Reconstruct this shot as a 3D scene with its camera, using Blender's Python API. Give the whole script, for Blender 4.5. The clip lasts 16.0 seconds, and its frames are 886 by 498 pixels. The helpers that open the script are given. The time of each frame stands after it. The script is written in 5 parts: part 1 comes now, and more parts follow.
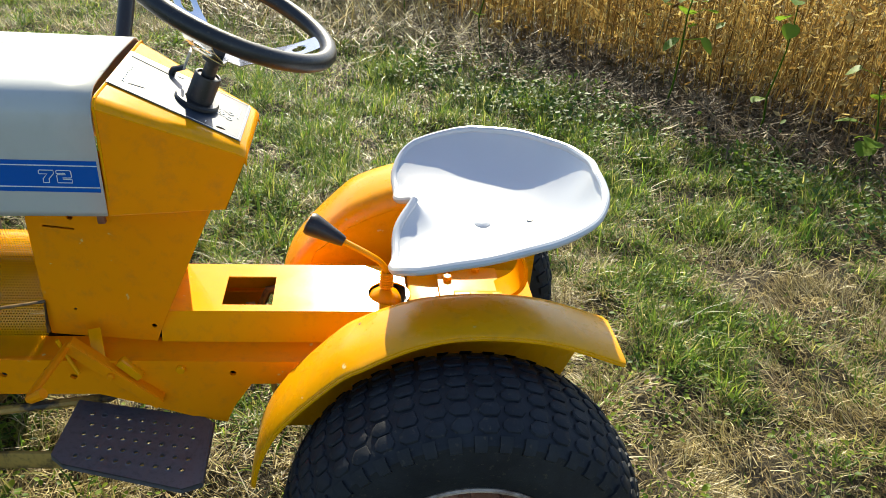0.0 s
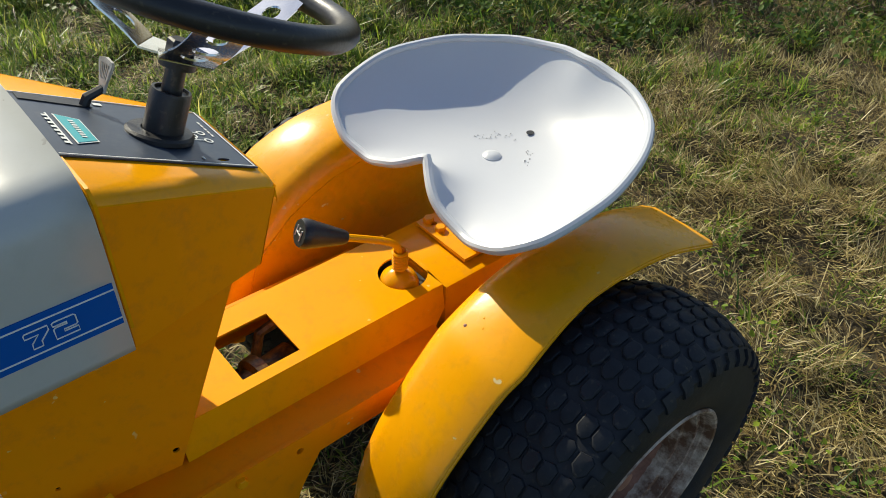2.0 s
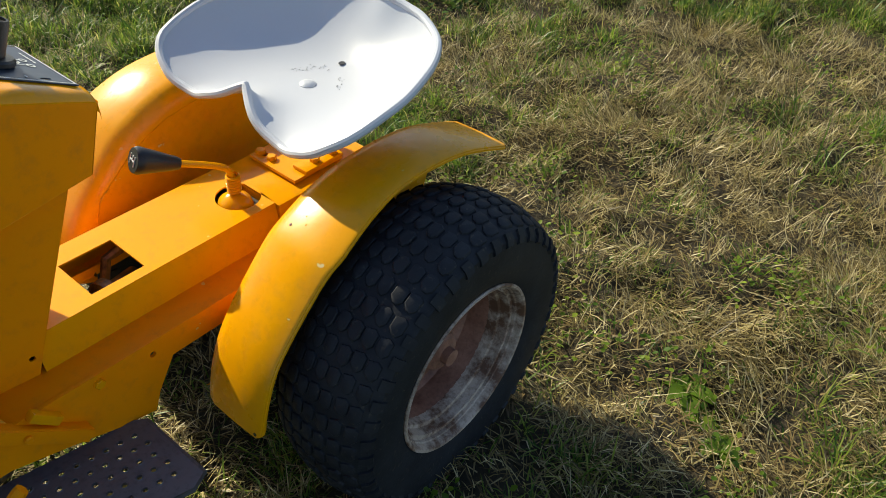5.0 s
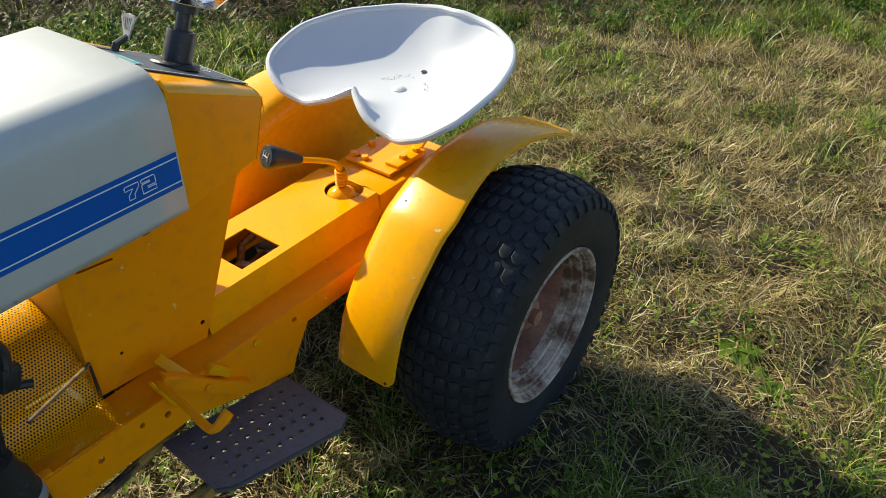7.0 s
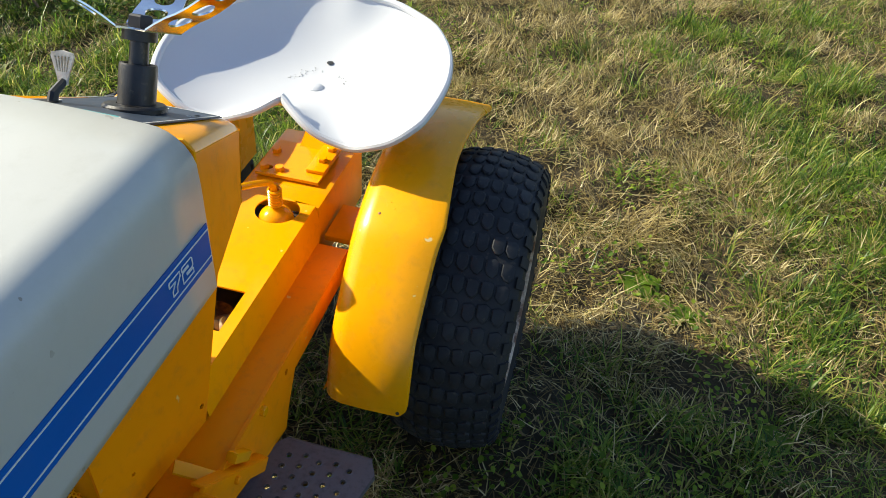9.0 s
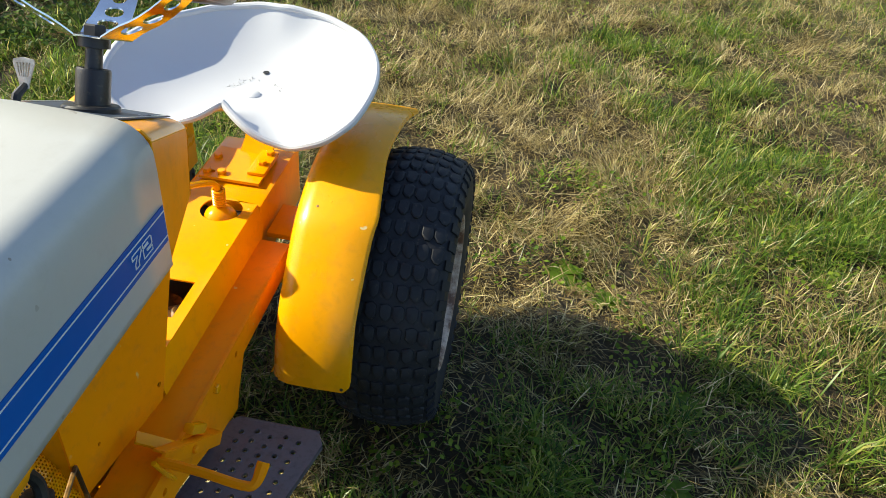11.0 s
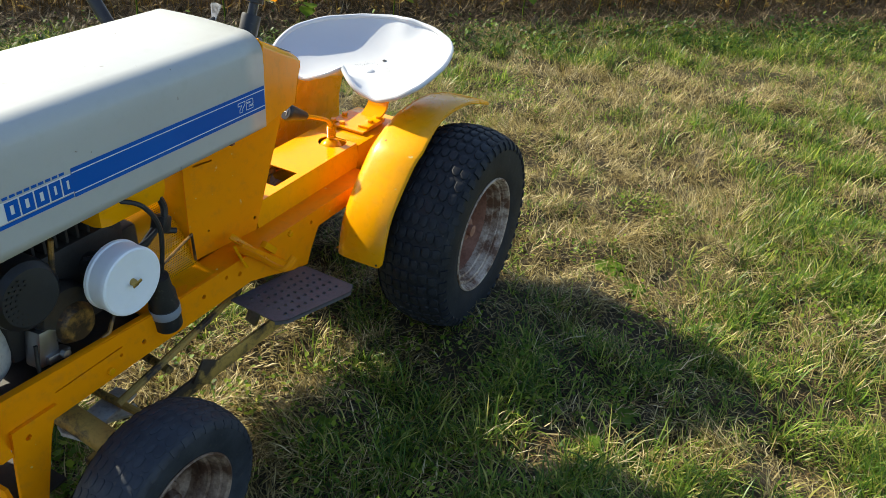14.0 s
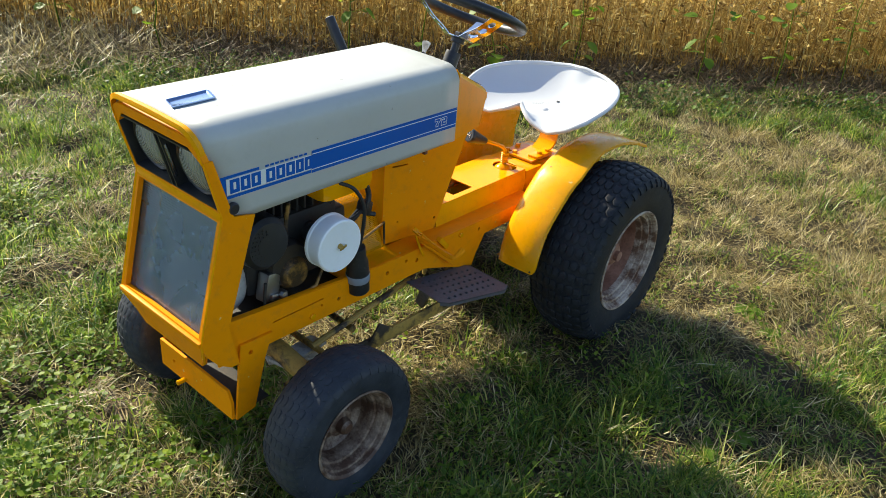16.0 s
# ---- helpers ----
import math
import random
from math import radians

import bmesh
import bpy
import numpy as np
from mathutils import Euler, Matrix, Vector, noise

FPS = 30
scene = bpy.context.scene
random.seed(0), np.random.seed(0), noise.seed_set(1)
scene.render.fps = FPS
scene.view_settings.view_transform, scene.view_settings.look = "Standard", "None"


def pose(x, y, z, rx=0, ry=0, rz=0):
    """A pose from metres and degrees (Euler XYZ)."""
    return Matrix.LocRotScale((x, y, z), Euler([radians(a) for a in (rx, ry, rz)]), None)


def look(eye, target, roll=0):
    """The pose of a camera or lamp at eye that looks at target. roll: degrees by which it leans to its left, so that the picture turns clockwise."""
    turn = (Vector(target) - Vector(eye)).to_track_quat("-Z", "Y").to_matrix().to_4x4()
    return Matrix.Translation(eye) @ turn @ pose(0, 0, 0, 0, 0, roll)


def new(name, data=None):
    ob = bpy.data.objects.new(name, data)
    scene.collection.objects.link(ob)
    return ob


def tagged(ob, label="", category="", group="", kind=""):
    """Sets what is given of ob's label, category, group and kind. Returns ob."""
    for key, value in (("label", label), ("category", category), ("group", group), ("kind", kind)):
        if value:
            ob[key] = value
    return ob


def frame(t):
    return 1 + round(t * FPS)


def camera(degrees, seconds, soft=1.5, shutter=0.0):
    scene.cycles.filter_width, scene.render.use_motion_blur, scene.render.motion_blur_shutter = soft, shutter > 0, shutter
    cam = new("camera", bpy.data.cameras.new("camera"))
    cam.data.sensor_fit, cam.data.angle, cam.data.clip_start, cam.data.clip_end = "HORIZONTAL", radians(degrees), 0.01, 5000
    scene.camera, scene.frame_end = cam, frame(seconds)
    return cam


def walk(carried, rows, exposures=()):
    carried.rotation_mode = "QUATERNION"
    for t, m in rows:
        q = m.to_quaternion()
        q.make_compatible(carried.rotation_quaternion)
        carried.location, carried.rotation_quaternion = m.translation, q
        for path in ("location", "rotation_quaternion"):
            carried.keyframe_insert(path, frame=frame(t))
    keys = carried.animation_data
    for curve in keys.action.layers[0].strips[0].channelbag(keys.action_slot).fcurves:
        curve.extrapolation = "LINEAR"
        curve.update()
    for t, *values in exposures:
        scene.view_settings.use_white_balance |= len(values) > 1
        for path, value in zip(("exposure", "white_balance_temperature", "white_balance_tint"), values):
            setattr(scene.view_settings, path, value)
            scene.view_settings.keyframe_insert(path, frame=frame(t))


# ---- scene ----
cam = camera(59.5, 16.0, soft=0.5)
PATH = [
    (0, (-0.173, -1.173, 1.277), (0.056, 0.526, 0.247), 4.7),
    (0.5, (-0.34, -1.068, 1.268), (0.269, 0.507, 0.195), 4.6),
    (1, (-0.449, -0.939, 1.263), (0.308, 0.507, 0.107), 3.8),
    (1.5, (-0.516, -0.78, 1.24), (0.343, 0.558, 0.027), 4.5),
    (2, (-0.653, -0.699, 1.252), (0.377, 0.448, -0.023), 2.6),
    (2.5, (-0.711, -0.667, 1.255), (0.411, 0.321, -0.073), 3.1),
    (3, (-0.717, -0.672, 1.231), (0.469, 0.186, -0.131), 5.1),
    (3.5, (-0.71, -0.688, 1.247), (0.53, 0.107, -0.106), 6.4),
    (3.7, (-0.716, -0.698, 1.251), (0.544, 0.083, -0.091), 6.6),
    (5.8, (-0.749, -0.988, 1.257), (0.464, 0.029, 0.034), 2.6),
    (6, (-0.783, -0.987, 1.258), (0.433, 0.042, 0.048), 2.3),
    (6.5, (-0.92, -0.951, 1.258), (0.332, 0.064, 0.075), 1.8),
    (7, (-1.031, -0.912, 1.262), (0.279, 0.039, 0.088), 0.9),
    (7.5, (-1.027, -0.808, 1.235), (0.34, 0.043, 0.049), 2.1),
    (8, (-0.965, -0.646, 1.218), (0.458, 0.013, -0.023), 2.3),
    (8.5, (-0.987, -0.585, 1.253), (0.465, -0.046, -0.013), 1.9),
    (9, (-1.087, -0.485, 1.267), (0.44, -0.188, 0.01), 4.7),
    (9.5, (-1.131, -0.419, 1.274), (0.435, -0.314, 0.034), 6.4),
    (9.7, (-1.129, -0.409, 1.281), (0.438, -0.346, 0.039), 6.3),
    (11.8, (-1.326, -0.652, 1.307), (0.259, -0.323, 0.132), 4.6),
    (12, (-1.363, -0.683, 1.312), (0.21, -0.297, 0.139), 3.9),
    (12.5, (-1.504, -0.739, 1.319), (0.084, -0.327, 0.175), 3.8),
    (13, (-1.646, -0.813, 1.348), (-0.038, -0.364, 0.246), 4.6),
    (13.5, (-1.68, -0.96, 1.363), (-0.093, -0.364, 0.301), 4.8),
    (14, (-1.7, -1.104, 1.351), (-0.162, -0.384, 0.295), 5.1),
    (14.5, (-1.783, -1.169, 1.363), (-0.248, -0.389, 0.346), 4.7),
    (15, (-1.971, -1.202, 1.373), (-0.49, -0.296, 0.381), 4.4),
    (15.5, (-2.028, -1.224, 1.396), (-0.659, -0.147, 0.413), 3.6),
    (16, (-1.972, -1.286, 1.396), (-0.606, -0.187, 0.433), 5.1),
]
EXPOSURES = [(0, 1.06), (1.0, 0.53), (1.5, 0.40), (3.5, 0.35), (6, 0.64), (7, 0.77), (9, 0.89), (12.5, 0.98), (14.5, 1.08), (16, 1.11)]
walk(cam, [(t, look(eye, target, roll)) for t, eye, target, roll in PATH], EXPOSURES)

# ---- world, sun, exposure ----
SUN_EL, SUN_AZ = 34.6, 3.0          # azimuth from +y towards +x
to_sun = Vector((math.sin(radians(SUN_AZ)) * math.cos(radians(SUN_EL)),
                 math.cos(radians(SUN_AZ)) * math.cos(radians(SUN_EL)), math.sin(radians(SUN_EL))))
world = bpy.data.worlds.new("sky_world")
scene.world = world
world.use_nodes = True
wn = world.node_tree
for n in list(wn.nodes):
    wn.nodes.remove(n)
sky = wn.nodes.new("ShaderNodeTexSky")
sky.sky_type = 'NISHITA'
sky.sun_disc = False
sky.sun_elevation = radians(SUN_EL)
sky.sun_rotation = radians(SUN_AZ)
sky.ozone_density = 2.0
bgn = wn.nodes.new("ShaderNodeBackground")
bgn.inputs["Strength"].default_value = 0.116
won = wn.nodes.new("ShaderNodeOutputWorld")
wn.links.new(sky.outputs[0], bgn.inputs[0])
wn.links.new(bgn.outputs[0], won.inputs[0])
sun = new("sun", bpy.data.lights.new("sun", 'SUN'))
sun.data.energy = 4.9
sun.data.angle = radians(0.53)
sun.data.color = (1.0, 0.93, 0.715)
sun.matrix_world = look(to_sun * 30, (0, 0, 0))


# ---- materials ----
def nmat(name):
    m = bpy.data.materials.new(name)
    m.use_nodes = True
    return m, m.node_tree, m.node_tree.nodes["Principled BSDF"]


def ramp(nt, src, stops):
    r = nt.nodes.new("ShaderNodeValToRGB")
    el = r.color_ramp.elements
    while len(el) < len(stops):
        el.new(0.5)
    for e, (p, c) in zip(el, stops):
        e.position = p
        e.color = (*c, 1)
    nt.links.new(src, r.inputs[0])
    return r.outputs[0]


def noise_out(nt, scale, detail=4.0, rough=0.55, coord="Object", stretch=None):
    tc = nt.nodes.new("ShaderNodeTexCoord")
    src = tc.outputs[coord]
    if stretch:
        mp = nt.nodes.new("ShaderNodeMapping")
        mp.inputs["Scale"].default_value = stretch
        nt.links.new(src, mp.inputs[0])
        src = mp.outputs[0]
    n = nt.nodes.new("ShaderNodeTexNoise")
    n.inputs["Scale"].default_value = scale
    n.inputs["Detail"].default_value = detail
    n.inputs["Roughness"].default_value = rough
    nt.links.new(src, n.inputs["Vector"])
    return n.outputs["Fac"]


def mixc(nt, fac, a, b, mode='MIX'):
    m = nt.nodes.new("ShaderNodeMix")
    m.data_type = 'RGBA'
    m.blend_type = mode
    for sock, v in ((m.inputs[0], fac), (m.inputs[6], a), (m.inputs[7], b)):
        if isinstance(v, (int, float)):
            sock.default_value = v
        elif isinstance(v, tuple):
            sock.default_value = (*v, 1)
        else:
            nt.links.new(v, sock)
    return m.outputs[2]


def bump(nt, bsdf, src, strength, dist):
    b = nt.nodes.new("ShaderNodeBump")
    b.inputs["Strength"].default_value = strength
    b.inputs["Distance"].default_value = dist
    nt.links.new(src, b.inputs["Height"])
    nt.links.new(b.outputs[0], bsdf.inputs["Normal"])


def paint(name, col, alt, chip, rough, chips=0.72, grime=(0.25, 0.14, 0.05), grime_amt=0.25, ripple=0.12, gloss=0.5):
    """Old brushed enamel: slow tone drift, fine grime, chipped spots, faint ripple."""
    m, nt, b = nmat(name)
    slow = ramp(nt, noise_out(nt, 5.0, 3), [(0.35, (0, 0, 0)), (0.7, (1, 1, 1))])
    c = mixc(nt, slow, col, alt)
    dirt = ramp(nt, noise_out(nt, 38.0, 6, 0.7), [(0.52, (0, 0, 0)), (0.78, (1, 1, 1))])
    dm = nt.nodes.new("ShaderNodeMath")
    dm.operation = 'MULTIPLY'
    dm.inputs[1].default_value = grime_amt
    nt.links.new(dirt, dm.inputs[0])
    c = mixc(nt, dm.outputs[0], c, grime)
    ch = ramp(nt, noise_out(nt, 55.0, 2, 0.5), [(chips, (0, 0, 0)), (chips + 0.012, (1, 1, 1))])
    big = ramp(nt, noise_out(nt, 7.0, 2), [(0.52, (0, 0, 0)), (0.60, (1, 1, 1))])
    cm = nt.nodes.new("ShaderNodeMath")
    cm.operation = 'MULTIPLY'
    nt.links.new(ch, cm.inputs[0])
    nt.links.new(big, cm.inputs[1])
    c = mixc(nt, cm.outputs[0], c, chip)
    nt.links.new(c, b.inputs["Base Color"])
    rg = nt.nodes.new("ShaderNodeMapRange")
    rg.inputs[3].default_value = rough * 0.8
    rg.inputs[4].default_value = min(1, rough * 1.35)
    nt.links.new(noise_out(nt, 22.0, 5), rg.inputs[0])
    nt.links.new(rg.outputs[0], b.inputs["Roughness"])
    b.inputs["Specular IOR Level"].default_value = gloss
    bump(nt, b, noise_out(nt, 60.0, 3, 0.6), ripple, 0.0015)
    return m


# Same enamel, duller; shade on frame, tower and front is put into its orange.
SHADEY = paint("dull_shaded_yellow_enamel", (0.86, 0.276, 0.0006), (0.88, 0.294, 0.001), (0.75, 0.50, 0.15), 0.42, gloss=0.10, ripple=0.03)
# These two are greened for mostly sunlit parts: sun put into the yellow.
YELLOW = paint("yellow_enamel", (0.81, 0.332, 0.0004), (0.83, 0.352, 0.0006), (0.75, 0.50, 0.15), 0.18, gloss=0.22, ripple=0.02)
WORN = paint("worn_yellow_enamel", (0.80, 0.340, 0.0004), (0.82, 0.362, 0.0006), (0.80, 0.60, 0.28), 0.26, chips=0.722, gloss=0.30, ripple=0.10)
CREAM = paint("cream_enamel", (0.455, 0.46, 0.43), (0.425, 0.43, 0.405), (0.22, 0.19, 0.15), 0.36, chips=0.715, grime=(0.30, 0.29, 0.24), grime_amt=0.18)
WHITE = paint("white_enamel", (0.51, 0.525, 0.555), (0.54, 0.55, 0.57), (0.45, 0.47, 0.50), 0.30, chips=0.78, grime=(0.5, 0.5, 0.5), grime_amt=0.10, ripple=0.07)
PLASTICW = paint("white_drum_paint", (0.86, 0.89, 0.91), (0.83, 0.86, 0.88), (0.5, 0.5, 0.5), 0.42, chips=0.9, grime_amt=0.06)
BLUE = paint("blue_decal", (0.0005, 0.085, 0.38), (0.001, 0.098, 0.42), (0.35, 0.42, 0.55), 0.45, chips=0.76, grime_amt=0.03, ripple=0.03, gloss=0.2)
DECALW = paint("white_decal", (0.72, 0.74, 0.72), (0.68, 0.70, 0.68), (0.2, 0.3, 0.5), 0.4, chips=0.76, grime_amt=0.10, ripple=0.03)
TEAL = paint("teal_decal", (0.05, 0.36, 0.40), (0.06, 0.40, 0.44), (0.5, 0.6, 0.6), 0.4, chips=0.8, grime_amt=0.1, ripple=0.03)
DASHBLK = paint("blue_black_panel", (0.022, 0.036, 0.064), (0.030, 0.048, 0.082), (0.3, 0.3, 0.3), 0.40, chips=0.76, grime=(0.2, 0.19, 0.16), grime_amt=0.2, ripple=0.05, gloss=0.7)
BLACKP = paint("black_paint", (0.015, 0.016, 0.018), (0.025, 0.025, 0.027), (0.2, 0.17, 0.14), 0.42, chips=0.78, grime=(0.05, 0.047, 0.045), grime_amt=0.3)
PLATEG = paint("grey_blue_coating", (0.20, 0.23, 0.28), (0.24, 0.27, 0.31), (0.1, 0.1, 0.1), 0.38, chips=0.82)


def metal(name, col, rough, metallic=1.0):
    m, nt, b = nmat(name)
    c = mixc(nt, noise_out(nt, 25, 5), col, tuple(v * 0.65 for v in col))
    nt.links.new(c, b.inputs["Base Color"])
    b.inputs["Metallic"].default_value = metallic
    rg = nt.nodes.new("ShaderNodeMapRange")
    rg.inputs[3].default_value = rough * 0.6
    rg.inputs[4].default_value = rough * 1.5
    nt.links.new(noise_out(nt, 14, 4), rg.inputs[0])
    nt.links.new(rg.outputs[0], b.inputs["Roughness"])
    bump(nt, b, noise_out(nt, 90, 3), 0.08, 0.001)
    return m


CHROME = metal("polished_steel", (0.72, 0.74, 0.78), 0.16)
STEEL = metal("dull_steel", (0.42, 0.42, 0.43), 0.42)
SCUFF = metal("bare_scuffed_steel", (0.44, 0.44, 0.45), 0.5, 0.1)
# Zinc coloured bluer than it is, to strengthen the sky's reflection.
GRILLEM = metal("sky_tinted_zinc_mesh", (0.30, 0.42, 0.64), 0.26, 0.9)
# Steel tinted blue in place of the sky it would mirror.
SKYCHROME = metal("sky_tinted_chrome", (0.20, 0.31, 0.52), 0.16)
BRASS = metal("brass", (0.55, 0.38, 0.12), 0.4)


def rusty(name, base, rust, lo, hi, rough=0.7, scale=9.0, metallic=0.0, stretch=None):
    m, nt, b = nmat(name)
    f = ramp(nt, noise_out(nt, scale, 8, 0.68, stretch=stretch), [(lo, (0, 0, 0)), (hi, (1, 1, 1))])
    r2 = mixc(nt, noise_out(nt, 45, 6, 0.7), rust, tuple(v * 0.45 for v in rust))
    c = mixc(nt, f, base, r2)
    c = mixc(nt, ramp(nt, noise_out(nt, 120, 3), [(0.30, (0.75, 0.75, 0.75)), (0.5, (1, 1, 1))]), (0, 0, 0), c)
    nt.links.new(c, b.inputs["Base Color"])
    b.inputs["Roughness"].default_value = rough
    b.inputs["Metallic"].default_value = metallic
    bump(nt, b, noise_out(nt, 85, 5, 0.65), 0.35, 0.002)
    return m


RIMW = rusty("weathered_white_rim", (0.54, 0.43, 0.34), (0.20, 0.095, 0.05), 0.44, 0.58, 0.6, 16.0)
RIMF = rusty("rust_streaked_front_rim", (0.36, 0.26, 0.19), (0.11, 0.050, 0.028), 0.38, 0.56, 0.55, 17.0)
RIMR = rusty("rusty_rim_disc", (0.42, 0.21, 0.14), (0.24, 0.09, 0.05), 0.35, 0.62, 0.6, 10.0)
PADM = rusty("rusty_step_plate", (0.118, 0.112, 0.122), (0.15, 0.095, 0.07), 0.50, 0.78, 0.5, 12.0, 0.2)
ENGINE = rusty("greasy_cast_iron", (0.022, 0.020, 0.018), (0.075, 0.045, 0.018), 0.5, 0.72, 0.6, 9.0)
OILY = rusty("oily_yellow", (0.36, 0.19, 0.04), (0.05, 0.03, 0.014), 0.36, 0.54, 0.45, 22.0)
WORNBAR = rusty("worn_yellow_bar", (0.46, 0.28, 0.06), (0.07, 0.048, 0.030), 0.47, 0.58, 0.6, 14.0)
PALEMET = rusty("pale_aluminium", (0.62, 0.60, 0.54), (0.24, 0.18, 0.11), 0.55, 0.75, 0.45, 12.0, 0.2)


def rubber(name, c0, c1, rough, spec=0.4):
    m, nt, b = nmat(name)
    f = ramp(nt, noise_out(nt, 16, 6, 0.7), [(0.38, (0, 0, 0)), (0.72, (1, 1, 1))])
    c = mixc(nt, f, c0, c1)
    c = mixc(nt, ramp(nt, noise_out(nt, 130, 3), [(0.62, (0, 0, 0)), (0.75, (0.5, 0.5, 0.5))]), c, (0.10, 0.085, 0.06))
    nt.links.new(c, b.inputs["Base Color"])
    b.inputs["Roughness"].default_value = rough
    b.inputs["Specular IOR Level"].default_value = spec
    bump(nt, b, noise_out(nt, 150, 4, 0.7), 0.3, 0.0015)
    return m


TYRE = rubber("worn_tyre_rubber", (0.013, 0.0145, 0.018), (0.026, 0.029, 0.034), 0.62, 0.24)
# Front tyres' bluish sheen is put into a lighter, bluer rubber colour.
TYREF = rubber("sheen_front_tyre_rubber", (0.018, 0.022, 0.030), (0.042, 0.048, 0.060), 0.60, 0.34)
GRIP = rubber("black_grip", (0.018, 0.018, 0.020), (0.030, 0.030, 0.033), 0.38)
HOSE = rubber("black_hose", (0.012, 0.012, 0.012), (0.03, 0.03, 0.03), 0.5)

LENS, lnt, lb = nmat("lamp_glass")
lb.inputs["Base Color"].default_value = (0.40, 0.42, 0.44, 1)
lb.inputs["Roughness"].default_value = 0.16
lb.inputs["Metallic"].default_value = 0.45
wv = lnt.nodes.new("ShaderNodeTexWave")
wv.bands_direction = 'Y'
wv.inputs["Scale"].default_value = 45
wtc = lnt.nodes.new("ShaderNodeTexCoord")
lnt.links.new(wtc.outputs["Object"], wv.inputs["Vector"])
bump(lnt, lb, wv.outputs["Fac"], 0.9, 0.003)


def plantmat(name, stops, patch=None, trans=0.3, rough=0.6, spec=0.3):
    """Leaf material: tone per blade, drift by place, light passing through."""
    m, nt, b = nmat(name)
    geo = nt.nodes.new("ShaderNodeNewGeometry")
    c = ramp(nt, geo.outputs["Random Per Island"], [(p, tuple(0.92 * v for v in q)) for p, q in stops])
    if patch:
        c = mixc(nt, ramp(nt, noise_out(nt, 1.1, 3), [(0.42, (0, 0, 0)), (0.62, (0.7, 0.7, 0.7))]), c, patch)
    nt.links.new(c, b.inputs["Base Color"])
    b.inputs["Roughness"].default_value = rough
    b.inputs["Specular IOR Level"].default_value = spec
    tr = nt.nodes.new("ShaderNodeBsdfTranslucent")
    nt.links.new(c, tr.inputs[0])
    mx = nt.nodes.new("ShaderNodeMixShader")
    mx.inputs[0].default_value = trans
    out = nt.nodes["Material Output"]
    nt.links.new(b.outputs[0], mx.inputs[1])
    nt.links.new(tr.outputs[0], mx.inputs[2])
    nt.links.new(mx.outputs[0], out.inputs[0])
    return m


GREEN = plantmat("green_grass", [(0.0, (0.035, 0.095, 0.014)), (0.35, (0.135, 0.250, 0.026)), (0.78, (0.295, 0.390, 0.045)), (1.0, (0.66, 0.60, 0.17))], trans=0.60, rough=0.38, spec=0.5)
STRAW = plantmat("dry_grass", [(0.0, (0.09, 0.062, 0.020)), (0.35, (0.28, 0.212, 0.068)), (0.7, (0.52, 0.415, 0.155)), (1.0, (0.84, 0.72, 0.40))], trans=0.36, rough=0.42, spec=0.45)
DARKW = plantmat("dark_weed_green", [(0.0, (0.025, 0.060, 0.010)), (0.5, (0.070, 0.140, 0.020)), (1.0, (0.17, 0.26, 0.035))], trans=0.45, rough=0.5)
CLOVER = plantmat("broad_leaf_green", [(0.0, (0.06, 0.13, 0.012)), (0.5, (0.18, 0.30, 0.024)), (1.0, (0.38, 0.48, 0.05))], trans=0.58, rough=0.5)
SOY = plantmat("dry_crop_stems", [(0.0, (0.17, 0.090, 0.025)), (0.4, (0.43, 0.270, 0.068)), (0.8, (0.60, 0.425, 0.130)), (1.0, (0.74, 0.59, 0.25))], trans=0.50)
THATCH = plantmat("matted_thatch", [(0.0, (0.07, 0.045, 0.016)), (0.45, (0.19, 0.125, 0.045)), (0.8, (0.30, 0.22, 0.085)), (1.0, (0.46, 0.38, 0.19))], trans=0.15)
LITTER = plantmat("brown_crop_litter", [(0.0, (0.045, 0.028, 0.014)), (0.5, (0.125, 0.080, 0.038)), (0.85, (0.24, 0.165, 0.08)), (1.0, (0.46, 0.36, 0.20))], trans=0.1)

SOIL, snt, sb = nmat("soil_and_thatch")
sc = ramp(snt, noise_out(snt, 3.0, 8, 0.7), [(0.3, (0.022, 0.016, 0.007)), (0.5, (0.050, 0.037, 0.016)), (0.72, (0.10, 0.073, 0.034))])
sc = mixc(snt, ramp(snt, noise_out(snt, 60, 6, 0.7), [(0.35, (0, 0, 0)), (0.7, (0.8, 0.8, 0.8))]), sc, (0.030, 0.023, 0.010))
far = snt.nodes.new("ShaderNodeVectorMath")
far.operation = 'LENGTH'
ftc = snt.nodes.new("ShaderNodeTexCoord")
snt.links.new(ftc.outputs["Object"], far.inputs[0])
fmr = snt.nodes.new("ShaderNodeMapRange")
fmr.inputs[1].default_value, fmr.inputs[2].default_value = 2.6, 4.6
snt.links.new(far.outputs["Value"], fmr.inputs[0])
turf = mixc(snt, ramp(snt, noise_out(snt, 2.2, 6, 0.65), [(0.35, (0, 0, 0)), (0.65, (1, 1, 1))]), (0.085, 0.115, 0.022), (0.19, 0.17, 0.06))
turf = mixc(snt, ramp(snt, noise_out(snt, 90, 5, 0.7), [(0.35, (0, 0, 0)), (0.7, (0.7, 0.7, 0.7))]), turf, (0.05, 0.05, 0.014))
sc = mixc(snt, fmr.outputs[0], sc, turf)
snt.links.new(sc, sb.inputs["Base Color"])
sb.inputs["Roughness"].default_value = 0.95
bump(snt, sb, noise_out(snt, 70, 6, 0.7), 0.8, 0.02)


